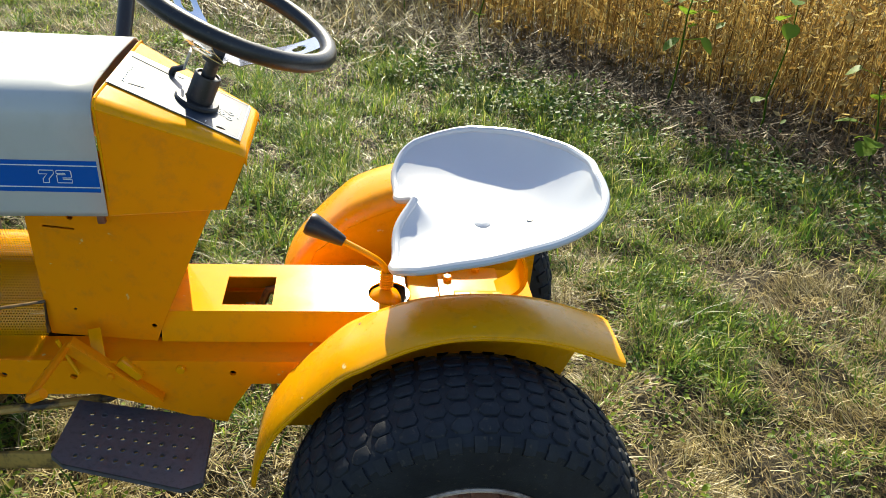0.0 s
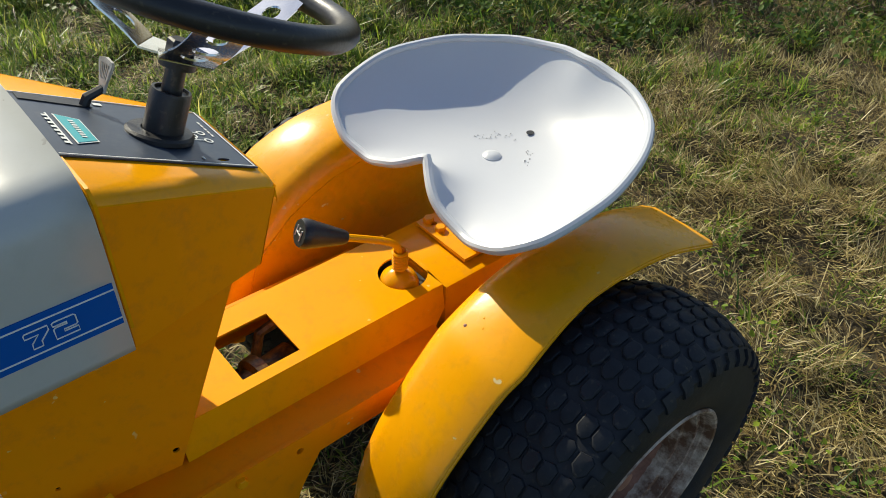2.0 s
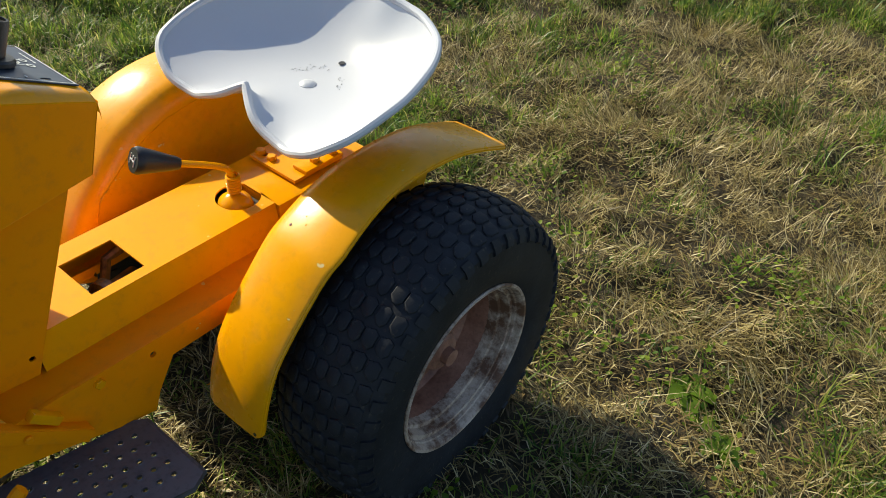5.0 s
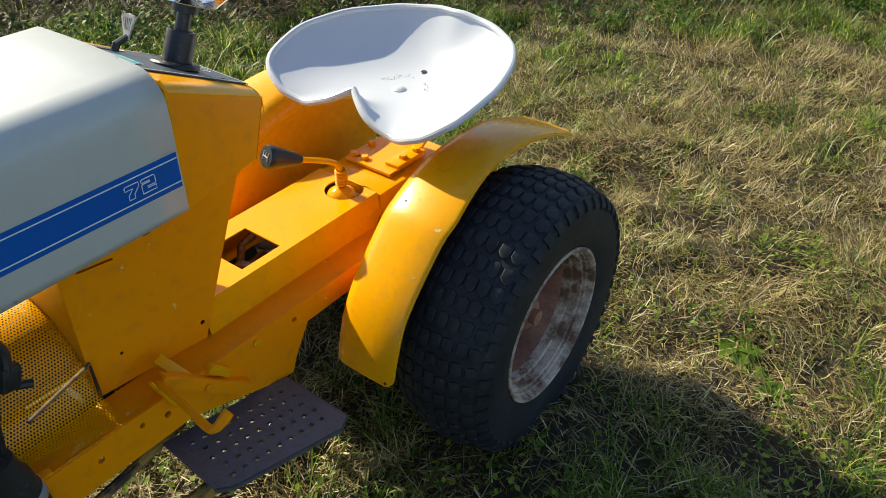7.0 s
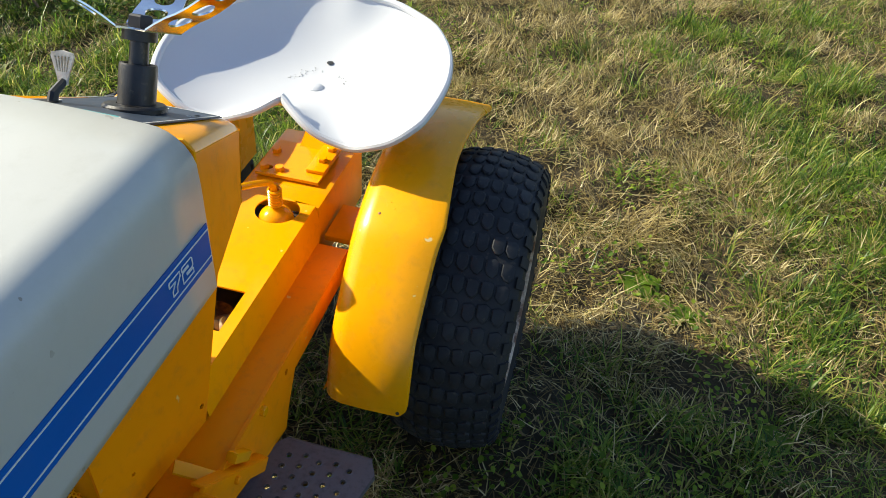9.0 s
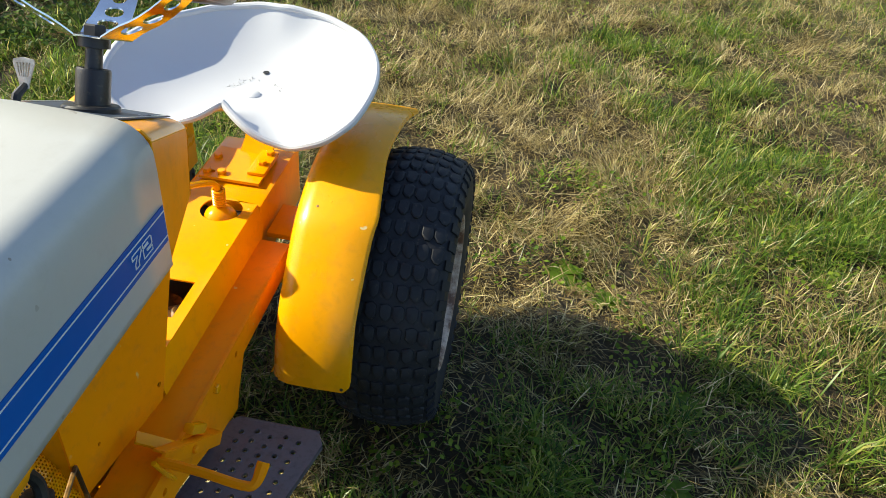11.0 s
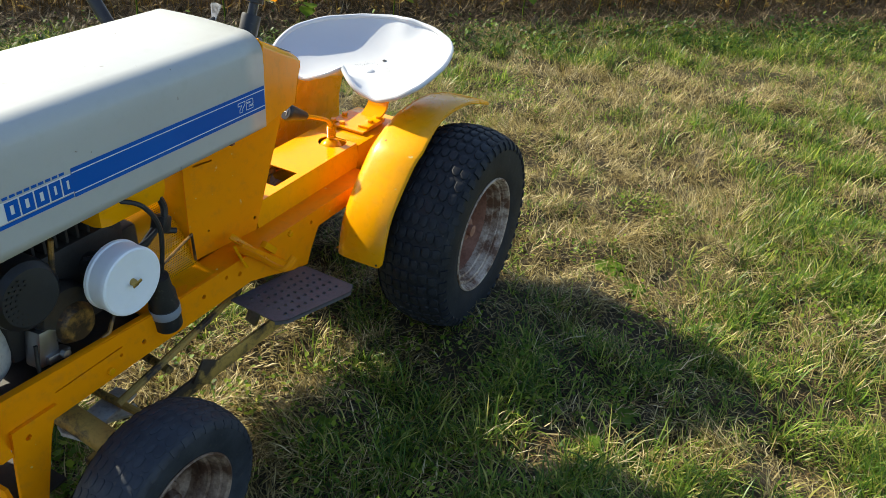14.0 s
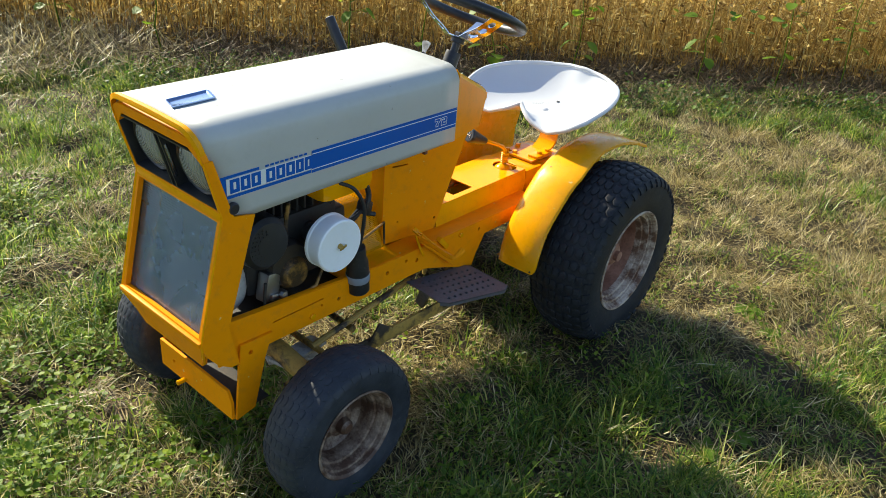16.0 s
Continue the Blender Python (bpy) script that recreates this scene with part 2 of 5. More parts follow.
# ---- mesh helpers ----
def part(name, bm, material, parent=None, label="", smooth=True, kind=""):
    me = bpy.data.meshes.new(name)
    bmesh.ops.recalc_face_normals(bm, faces=bm.faces[:])
    bm.to_mesh(me)
    bm.free()
    me.materials.append(material)
    if smooth:
        for p in me.polygons:
            p.use_smooth = True
        me.set_sharp_from_angle(angle=radians(32))
    ob = new(name, me)
    if parent:
        ob.parent = parent
    return tagged(ob, label=label, kind=kind)


def box(bm, c, s, m=None, bev=0.0):
    r = bmesh.ops.create_cube(bm, size=1.0)
    vs = r["verts"]
    bmesh.ops.scale(bm, vec=s, verts=vs)
    if bev > 0:
        es = list({e for v in vs for e in v.link_edges})
        r = bmesh.ops.bevel(bm, geom=es, offset=bev, segments=2, affect='EDGES', profile=0.6)
        vs = list({v for f in r["faces"] for v in f.verts} | {v for v in vs if v.is_valid})
        vs = list({v2 for v in vs for e in v.link_edges for v2 in e.verts} | set(vs))
    mat = Matrix.Translation(c) @ (m if m else Matrix.Identity(4))
    bmesh.ops.transform(bm, matrix=mat, verts=vs)
    return bm


def boxbm(c, s, m=None, bev=0.003):
    return box(bmesh.new(), c, s, m, bev)


def frame_of(d):
    d = Vector(d).normalized()
    a = Vector((0, 0, 1)) if abs(d.z) < 0.9 else Vector((1, 0, 0))
    u = d.cross(a).normalized()
    return u, d.cross(u).normalized()


def tube(bm, pts, r, seg=10, caps=True, closed=False, flat=1.0):
    """A round bar along pts; r is one radius or one per point."""
    pts = [Vector(p) for p in pts]
    n = len(pts)
    rs = r if isinstance(r, (list, tuple)) else [r] * n
    rings, u = [], None
    for i, p in enumerate(pts):
        if closed:
            d = pts[(i + 1) % n] - pts[i - 1]
        else:
            d = pts[min(i + 1, n - 1)] - pts[max(i - 1, 0)]
        d.normalize()
        if u is None:
            u, v = frame_of(d)
        else:
            u = (u - d * u.dot(d)).normalized()
            v = d.cross(u)
        rings.append([bm.verts.new(p + rs[i] * (math.cos(a) * u + flat * math.sin(a) * v))
                      for a in (2 * math.pi * k / seg for k in range(seg))])
    pairs = list(zip(rings, rings[1:])) + ([(rings[-1], rings[0])] if closed else [])
    for a, b in pairs:
        for k in range(seg):
            bm.faces.new((a[k], a[(k + 1) % seg], b[(k + 1) % seg], b[k]))
    if caps and not closed:
        bm.faces.new(rings[0][::-1])
        bm.faces.new(rings[-1])
    return bm


def lathe(bm, prof, c, axis, seg=48, closed=False, jitter=None):
    """Turns (radius, along) pairs about an axis through c."""
    ax = Vector(axis).normalized()
    u, v = frame_of(ax)
    rings = []
    for r, a in prof:
        if r < 1e-6:
            rings.append([bm.verts.new(Vector(c) + ax * a)])
        else:
            rings.append([bm.verts.new(Vector(c) + ax * a + r * (math.cos(t) * u + math.sin(t) * v))
                          for t in (2 * math.pi * k / seg for k in range(seg))])
    pairs = list(zip(rings, rings[1:])) + ([(rings[-1], rings[0])] if closed else [])
    for a, b in pairs:
        for k in range(seg):
            j = (k + 1) % seg
            if len(a) == 1 and len(b) == 1:
                continue
            if len(a) == 1:
                bm.faces.new((a[0], b[j], b[k]))
            elif len(b) == 1:
                bm.faces.new((a[k], a[j], b[0]))
            else:
                bm.faces.new((a[k], a[j], b[j], b[k]))
    return bm


def circle2(cx, cy, r, n=12):
    return [(cx + r * math.cos(2 * math.pi * k / n), cy + r * math.sin(2 * math.pi * k / n)) for k in range(n)]


def sheet(bm, outline, holes, place, thick):
    """A flat plate with holes: 2D outlines put into space by place(u, v), made thick along the vector."""
    edges, verts0 = [], []
    for loop in [outline] + list(holes):
        vs = [bm.verts.new(place(u, v)) for u, v in loop]
        verts0 += vs
        for a, b in zip(vs, vs[1:] + vs[:1]):
            edges.append(bm.edges.new((a, b)))
    r = bmesh.ops.triangle_fill(bm, use_beauty=True, use_dissolve=False, edges=edges)
    faces = [g for g in r["geom"] if isinstance(g, bmesh.types.BMFace)]
    ext = bmesh.ops.extrude_face_region(bm, geom=faces, use_keep_orig=True)
    nv = [g for g in ext["geom"] if isinstance(g, bmesh.types.BMVert)]
    bmesh.ops.translate(bm, vec=thick, verts=nv)
    return bm


def spline(pts, n):
    """Smooth points through pts (Catmull-Rom), n to a span."""
    P = [Vector(p) for p in pts]
    out = []
    for i in range(len(P) - 1):
        p0, p1, p2, p3 = P[max(i - 1, 0)], P[i], P[i + 1], P[min(i + 2, len(P) - 1)]
        for k in range(n):
            t = k / n
            out.append(0.5 * ((2 * p1) + (p2 - p0) * t + (2 * p0 - 5 * p1 + 4 * p2 - p3) * t * t + (3 * p1 - p0 - 3 * p2 + p3) * t ** 3))
    return out + [P[-1]]


def hexbolt(bm, c, axis, r=0.008, h=0.006):
    return lathe(bm, [(0, 0), (r, 0), (r, h * 0.8), (r * 0.85, h), (0, h)], c, axis, seg=6)


# ---- ground ----
def value_noise(x, y, cell, seed):
    rng = np.random.RandomState(seed)
    g = rng.rand(64, 64)
    fx, fy = np.asarray(x) / cell + 1000, np.asarray(y) / cell + 1000
    ix, iy = np.floor(fx).astype(int), np.floor(fy).astype(int)
    tx, ty = fx - ix, fy - iy
    tx, ty = tx * tx * (3 - 2 * tx), ty * ty * (3 - 2 * ty)
    g00, g10 = g[ix % 64, iy % 64], g[(ix + 1) % 64, iy % 64]
    g01, g11 = g[ix % 64, (iy + 1) % 64], g[(ix + 1) % 64, (iy + 1) % 64]
    return (g00 * (1 - tx) + g10 * tx) * (1 - ty) + (g01 * (1 - tx) + g11 * tx) * ty


def ground_z(x, y):
    return 0.026 * (value_noise(x, y, 0.45, 3) - 0.5) + 0.054 * (value_noise(x, y, 0.11, 4) - 0.5)


def mesh_from(name, co, faces_flat, counts, material, label, category, kind="stuff"):
    me = bpy.data.meshes.new(name)
    me.vertices.add(len(co))
    me.vertices.foreach_set("co", np.ascontiguousarray(co, dtype=np.float32).ravel())
    me.loops.add(len(faces_flat))
    me.loops.foreach_set("vertex_index", np.ascontiguousarray(faces_flat, dtype=np.int32))
    me.polygons.add(len(counts))
    starts = np.concatenate([[0], np.cumsum(counts)[:-1]]).astype(np.int32)
    me.polygons.foreach_set("loop_start", starts)
    me.update(calc_edges=True)
    me.validate()
    me.materials.append(material)
    ob = new(name, me)
    return tagged(ob, label=label, category=category, kind=kind)


axis = np.unique(np.concatenate([np.linspace(-6, 8, 180), [-600, -250, -100, -40, -15, 15, 40, 100, 250, 600]]))
gx, gy = np.meshgrid(axis, axis, indexing="ij")
near = (np.abs(gx) < 12) & (np.abs(gy) < 12)
gz = np.where(near, ground_z(gx, gy), 0.0)
na = len(axis)
idx = np.arange(na * na).reshape(na, na)
quads = np.stack([idx[:-1, :-1], idx[1:, :-1], idx[1:, 1:], idx[:-1, 1:]], -1).reshape(-1, 4)
ground = mesh_from("ground", np.stack([gx, gy, gz], -1).reshape(-1, 3), quads.ravel(), np.full(len(quads), 4), SOIL,
                   "mown grass ground with brown soil and dry thatch", "ground", "structure")

# ---- garden tractor ----
YC = 0.015
tractor = new("garden_tractor")
tractor.location = (0, YC, 0)
tagged(tractor, "old yellow and white garden tractor with pan seat parked on grass", "garden tractor")
YH, YR = 0.149, 0.141           # half widths of hood and frame

# frame rails, each a plate with bolt holes and a top flange
RAIL = [(-1.245, 0.352), (-1.245, 0.455), (-0.80, 0.420), (-0.10, 0.410), (-0.10, 0.365), (-0.345, 0.365), (-0.378, 0.312),
        (-0.392, 0.278), (-0.445, 0.290), (-0.520, 0.318), (-0.60, 0.345)]
HOLES = [(-0.375, 0.389, .0055), (-0.635, 0.384, .006), (-0.676, 0.397, .005), (-0.745, 0.388, .0055), (-0.908, 0.381, .0055), (-0.962, 0.386, .0035)]
SLIT = [(-1.102, 0.4005), (-0.958, 0.4010), (-0.956, 0.4030), (-0.960, 0.4045), (-1.102, 0.4035)]
for s in (-1, 1):
    bm = bmesh.new()
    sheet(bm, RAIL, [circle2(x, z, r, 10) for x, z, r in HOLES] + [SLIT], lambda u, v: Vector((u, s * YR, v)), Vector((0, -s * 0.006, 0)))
    part("frame_rail", bm, SHADEY, tractor, "yellow steel frame rail with drilled holes")
    part("rail_flange", box(box(bmesh.new(), (-0.49, s * (YR - 0.036), 0.4110), (0.78, 0.068, 0.006), pose(0, 0, 0, 0, 0.5, 0), 0.002), (-1.015, s * (YR - 0.009), 0.4350), (0.42, 0.014, 0.006), pose(0, 0, 0, 0, 4.0, 0), 0.002), SHADEY, tractor)
    for bx_, bz_ in ((-0.992, 0.370), (-1.155, 0.378), (-0.46, 0.40)):
        part("frame_bolt", hexbolt(bmesh.new(), (bx_, s * YR, bz_), (0, s, 0), 0.008, 0.007), YELLOW, tractor)
part("cross_member", boxbm((-0.62, 0, 0.37), (0.06, 0.262, 0.03)), YELLOW, tractor)
part("belly_plate", boxbm((-1.00, 0, 0.395), (0.48, 0.262, 0.008)), ENGINE, tractor, "dark plate under the engine")
# Unseen box, added so that its shadow darkens the ground under the frame.
part("underbody_block", boxbm((-0.76, 0.05, 0.325), (0.46, 0.15, 0.13), None, .012), ENGINE, tractor, "unseen dark box added below the engine to shade the ground")

# transmission tunnel with its inspection hole and lever hole
TW = 0.075
bm = bmesh.new()
sq = [(-0.40, -0.056), (-0.314, -0.056), (-0.314, 0.033), (-0.40, 0.033)]
sheet(bm, [(-0.54, -TW), (-0.077, -TW), (-0.077, TW), (-0.54, TW)], [sq, circle2(-0.108, -0.018, 0.038, 28)],
      lambda u, v: Vector((u, v, 0.472)), Vector((0, 0, -0.003)))
for s in (-1, 1):
    sheet(bm, [(-0.500, 0.402), (-0.10, 0.402), (-0.077, 0.43), (-0.077, 0.4715), (-0.500, 0.4715)], [],
          lambda u, v: Vector((u, s * (TW + (0.4715 - v) * 0.18), v)), Vector((0, -s * 0.003, 0)))
part("tunnel_cover", bm, YELLOW, tractor, "yellow tunnel cover with square inspection hole")
bm = boxbm((-0.36, -0.01, 0.36), (0.16, 0.12, 0.03))
tube(bm, [(-0.42, -0.02, 0.40), (-0.30, 0.0, 0.40)], 0.026, 14)
lathe(bm, [(.026, 0), (.038, .004), (.038, .020), (.026, .024)], (-0.37, -0.012, 0.40), (1, .16, 0), 16)
tube(bm, [(-0.35, 0.02, 0.40), (-0.33, 0.03, 0.445), (-0.30, 0.03, 0.45)], 0.008, 8)
lathe(bm, [(0.0, 0), (0.03, 0), (0.03, 0.02), (0.018, 0.03), (0, 0.03)], (-0.345, -0.035, 0.40), (0.2, -0.3, 1), 16)
# Added dark plate: its colour gives the shade seen through the inspection hole.
part("tunnel_dark_plate", boxbm((-0.33, 0, 0.335), (0.52, 0.168, 0.005), None, .001), ENGINE, tractor, "dark plate added to make the tunnel look unlit inside")
# Added dark disc, so the lever hole shows shade below its rim.
part("lever_hole_disc", lathe(bmesh.new(), [(0, 0), (.060, 0), (.060, .006), (0, .006)], (-0.108, -0.012, 0.442), (0, 0, 1), 28), ENGINE, tractor)
part("drive_coupling", bm, OILY, tractor, "greasy drive coupling inside the tunnel")

# rear housing behind the seam, seat plate and bolts
bm = boxbm((0.045, 0, 0.40), (0.235, 0.158, 0.130), None, 0.006)
part("rear_housing", bm, YELLOW, tractor, "yellow cast rear housing")
bm = bmesh.new()
sheet(bm, [(-0.015, -0.055), (0.10, -0.055), (0.10, 0.065), (-0.015, 0.065)], [circle2(0.005, 0.045, 0.006, 8)],
      lambda u, v: Vector((u, v, 0.469)), Vector((0, 0, 0.006)))
box(bm, (0.055, -0.04, 0.479), (0.09, 0.035, 0.007), None, 0.002)
part("seat_plate", bm, YELLOW, tractor)
for px, py in ((0.003, 0.025), (0.003, 0.055), (0.06, 0.055), (0.045, -0.042), (0.085, -0.045)):
    bm = bmesh.new()
    hexbolt(bm, (px, py, 0.475 if py > 0 else 0.482), (0, 0, 1), 0.009, 0.008)
    part("hex_bolt", bm, YELLOW, tractor)
bm = bmesh.new()
sup = spline([(0.09, -0.01, 0.474), (0.125, -0.012, 0.50), (0.13, -0.015, 0.545), (0.105, -0.02, 0.59), (0.06, -0.024, 0.622)], 6)
for sx in (-1,):
    vs = []
    for p in sup:
        w = 0.032
        vs.append([bm.verts.new(p + Vector((0, -w, 0))), bm.verts.new(p + Vector((0, w, 0))),
                   bm.verts.new(p + Vector((0.007, w, -0.004))), bm.verts.new(p + Vector((0.007, -w, -0.004)))])
    for a, b in zip(vs, vs[1:]):
        for k in range(4):
            bm.faces.new((a[k], a[(k + 1) % 4], b[(k + 1) % 4], b[k]))
    bm.faces.new(vs[0][::-1])
    bm.faces.new(vs[-1])
part("seat_spring", bm, YELLOW, tractor, "bent yellow steel seat support")

# pan seat: rolled rim, two thigh lobes with a notch between them, high back
SY = -0.033
RIM = [(-0.070, 0.0, 0.669), (-0.096, 0.051, 0.644), (-0.098, 0.111, 0.626), (-0.102, 0.169, 0.641), (-0.075, 0.220, 0.670),
       (0.006, 0.239, 0.697), (0.103, 0.215, 0.711), (0.193, 0.154, 0.715), (0.232, 0.066, 0.723), (0.228, 0.0, 0.729)]
half = spline(RIM, 7)
rim_pts = half + [Vector((p.x, -p.y, p.z)) for p in half[-2:0:-1]]
NB = len(rim_pts)
for _ in range(10):
    rim_pts = [p if p.x < -0.06 else (rim_pts[k - 1] + p * 2 + rim_pts[(k + 1) % NB]) / 4 for k, p in enumerate(rim_pts)]


def rim_mean(k, w):
    """The rim rounded off over w points either side, for the rings further in."""
    acc, total = Vector((0, 0, 0)), 0.0
    n = int(math.ceil(w))
    for j in range(-n, n + 1):
        g = max(0.0, min(1.0, w + 1 - abs(j)))
        acc += rim_pts[(k + j) % NB] * g
        total += g
    return acc / total


SC = Vector((0.070, 0.0, 0.629))


def seat_at(k, r):
    p = rim_mean(k % NB, max(0.0, 1 - r) * NB * 0.22)
    q = SC.lerp(p, r)
    edge = rim_mean(k % NB, max(0.0, 0.97 - r) * NB * 0.17)
    q.z = SC.z + (edge.z - SC.z) * (0.06 * r * r + 0.94 * r ** 3.3)
    c_, s_ = math.cos(-0.047), math.sin(-0.047)       # the seat sits slightly turned
    return Vector((0.08 + c_ * (q.x - 0.08) - s_ * q.y, SY + s_ * (q.x - 0.08) + c_ * q.y, q.z))


def seat_z(px, py):
    """Height of the pan near its middle, from the closest point of its rings."""
    return min(((seat_at(k, r) - Vector((px, py, seat_at(k, r).z))).length, seat_at(k, r).z) for k in range(0, NB, 2) for r in (0, .12, .2, .28, .36, .44))[1]


bm = bmesh.new()
levels = [0.0, 0.08, 0.16, 0.25, 0.34, 0.43, 0.52, 0.60, 0.68, 0.75, 0.82, 0.88, 0.93, 0.97, 1.0]
top, bot = [], []
for r in levels:
    if r == 0:
        top.append([bm.verts.new(seat_at(0, 0))])
        bot.append([bm.verts.new(seat_at(0, 0) - Vector((0, 0, 0.003)))])
    else:
        top.append([bm.verts.new(seat_at(k, r)) for k in range(NB)])
        bot.append([bm.verts.new(seat_at(k, r) - Vector((0, 0, 0.003))) for k in range(NB)])
for rows, flip in ((top, False), (bot, True)):
    for a, b in zip(rows, rows[1:]):
        for k in range(NB):
            j = (k + 1) % NB
            f = (a[0], b[k], b[j]) if len(a) == 1 else (a[k], b[k], b[j], a[j])
            bm.faces.new(f[::-1] if flip else f)
for k in range(NB):
    j = (k + 1) % NB
    bm.faces.new((top[-1][k], bot[-1][k], bot[-1][j], top[-1][j]))
seat = part("seat", bm, WHITE, tractor, "white painted steel pan seat with scuffed paint")
bm = bmesh.new()
tube(bm, [seat_at(k, 1.018) + Vector((0, 0, -0.0030 + 0.0007 * math.sin(k * .9))) for k in range(NB)], 0.0070, 10, closed=True)
part("rolled_rim", bm, WHITE, seat)
bm = bmesh.new()
lathe(bm, [(0.0145, 0.0), (0.0138, 0.0022), (0.010, 0.0048), (0.005, 0.006), (0, 0.0063)], (0.047, SY, seat_z(0.047, SY) - .0005), (-0.03, 0, 1), 24)
part("seat_bolt", bm, WHITE, seat)
# The drain hole is a black disc; its inner dark is only colour.
bm = bmesh.new()
lathe(bm, [(0, 0.0004), (0.0058, 0.0004), (0.0062, 0.0)], (0.131, SY + 0.004, seat_z(0.131, SY + 0.004) + .0006), (-0.06, 0, 1), 16)
part("drain_hole_disc", bm, BLACKP, seat)
bm = bmesh.new()
rngs = random.Random(4)


for k in range(34):
    a = 0.2 + 2.9 * rngs.random() ** 1.3
    cx, cy = 0.055 + 0.052 * math.sin(a) + rngs.uniform(-.008, .008), SY + 0.050 * math.cos(a) + rngs.uniform(-.007, .007)
    w = rngs.uniform(0.0004, 0.0012)
    lathe(bm, [(0, 0.0012), (w, 0.0012), (w, 0.0)], (cx, cy, seat_z(cx, cy) + .0002), (0, 0, 1), 5)
part("paint_scuff", bm, SCUFF, seat, "flaked paint ring around the seat bolt", kind="stuff")

# fenders: a curved band with an inner skirt
FP = spline([(-0.333, 0, 0.293), (-0.318, 0, 0.360), (-0.283, 0, 0.430), (-0.205, 0, 0.518), (-0.160, 0, 0.551), (-0.08, 0, 0.584),
             (0.015, 0, 0.596), (0.125, 0, 0.588), (0.236, 0, 0.552)], 5)
FI, FO = 0.174, 0.327
for s in (-1, 1):
    bm = bmesh.new()
    rows = []
    nfp = len(FP)
    for i, p in enumerate(FP):
        d = (FP[min(i + 1, nfp - 1)] - FP[max(i - 1, 0)]).normalized()
        nrm = Vector((-d.z, 0, d.x))
        if nrm.z < 0 and i > 4:
            nrm = -nrm
        prof = []
        FO = 0.305 + (0.000, 0.007, 0.009)[min(i, 2)] * min(1.0, max(0.0, (-0.20 - p.x) / 0.12)) + 0.009 * min(1.0, max(0.0, (p.x - 0.02) / 0.2)) + 0.015 * max(0.0, 1.0 - abs(p.x + 0.165) / 0.13)
        rr = 0.034
        depth = 0.012 + 0.17 * min(1.0, max(0.0, (p.z - 0.296) / 0.05))
        for y, off in [(FO, -0.0055), (FO, -0.0022), (FO - 0.004, 0.0), (FO - 0.05, 0.0012), (FI + rr, 0.0), (FI + rr * 0.4, -rr * 0.22), (FI + rr * 0.1, -rr * 0.6), (FI, -rr * 1.1)]:
            prof.append(p + nrm * off + Vector((0, s * y, 0)))
        low = p + nrm * (-depth)
        low.z = max(low.z, 0.30 if p.z < 0.45 else 0.37)
        prof.append(Vector((low.x, s * FI, low.z)))
        row = [bm.verts.new(q) for q in prof]
        inner = [bm.verts.new(q - nrm * 0.003 + Vector((0, s * 0.002, 0))) for q in prof]
        rows.append((row, inner))
    for (a, ai), (b, bi) in zip(rows, rows[1:]):
        for k in range(len(a) - 1):
            bm.faces.new((a[k], a[k + 1], b[k + 1], b[k]))
            bm.faces.new((ai[k], bi[k], bi[k + 1], ai[k + 1]))
        bm.faces.new((a[0], b[0], bi[0], ai[0]))
        bm.faces.new((a[-1], ai[-1], bi[-1], b[-1]))
    for r0, r1 in (rows[0], rows[-1]):
        for k in range(len(r0) - 1):
            bm.faces.new((r0[k], r0[k + 1], r1[k + 1], r1[k]))
    fender = part("fender", bm, WORN, tractor, "curved yellow steel fender with scratched paint")
    bm = bmesh.new()
    if s > 0:
        sheet(bm, [(-.285, .35), (-.250, .440), (-.182, .499), (-.140, .522), (-.10, .539), (0, .557), (.10, .550), (.205, .512), (.205, .36)], [], lambda u, v: Vector((u, s * (FI - .001), v)), Vector((0, s * .003, 0)))
    else:
        sheet(bm, [(-.300, .36), (-.252, .44), (-.18, .505), (-.10, .550), (0, .575), (.06, .565), (.06, .36)], [], lambda u, v: Vector((u, s * (FI + .004), v)), Vector((0, s * .003, 0)))
    part("inner_skirt", bm, WORN, fender)
    if s > 0:
        continue
    bm = bmesh.new()
    lathe(bm, [(0, 0.0015), (0.004, 0.0015), (0.0055, 0.0005), (0.009, 0.0010), (0.0105, 0)], (-0.204, s * 0.228, 0.5105), (-0.65, 0, 0.75), 16)
    part("fender_bolt", bm, YELLOW, fender)
    # Black discs on the sheet give the dark of two small holes.
    for u_, v_, r_ in ((.30, .188, .0032), (.30, .302, .0030)):
        p_ = FP[1]
        part("rivet_hole_disc", lathe(bmesh.new(), [(0, .0008), (r_, .0008), (r_, 0)], (p_.x - .0005, s * v_, p_.z - .002), (-1, 0, .18), 10), BLACKP, fender)
    for t_, v_, r_ in ((19.8, .216, .0020), (20.6, .238, .0016), (21.3, .229, .0012), (12.6, .236, .0011), (8.0, .252, .0011)):
        k_ = int(t_)
        p_ = FP[k_].lerp(FP[k_ + 1], t_ - k_)
        d_ = (FP[k_ + 1] - FP[k_]).normalized()
        chip_ = lathe(bmesh.new(), [(0, .0007), (r_ * .7, .0006), (r_ * 1.2, 0)], (p_.x, s * v_, p_.z + .0004), (-d_.z, 0, d_.x), 9)
        part("paint_chip", chip_, RIMR if t_ == 19.8 else WORN, fender)
    part("skirt_bracket", boxbm((-0.02, s * 0.135, 0.40), (0.10, 0.10, 0.012)), YELLOW, fender)


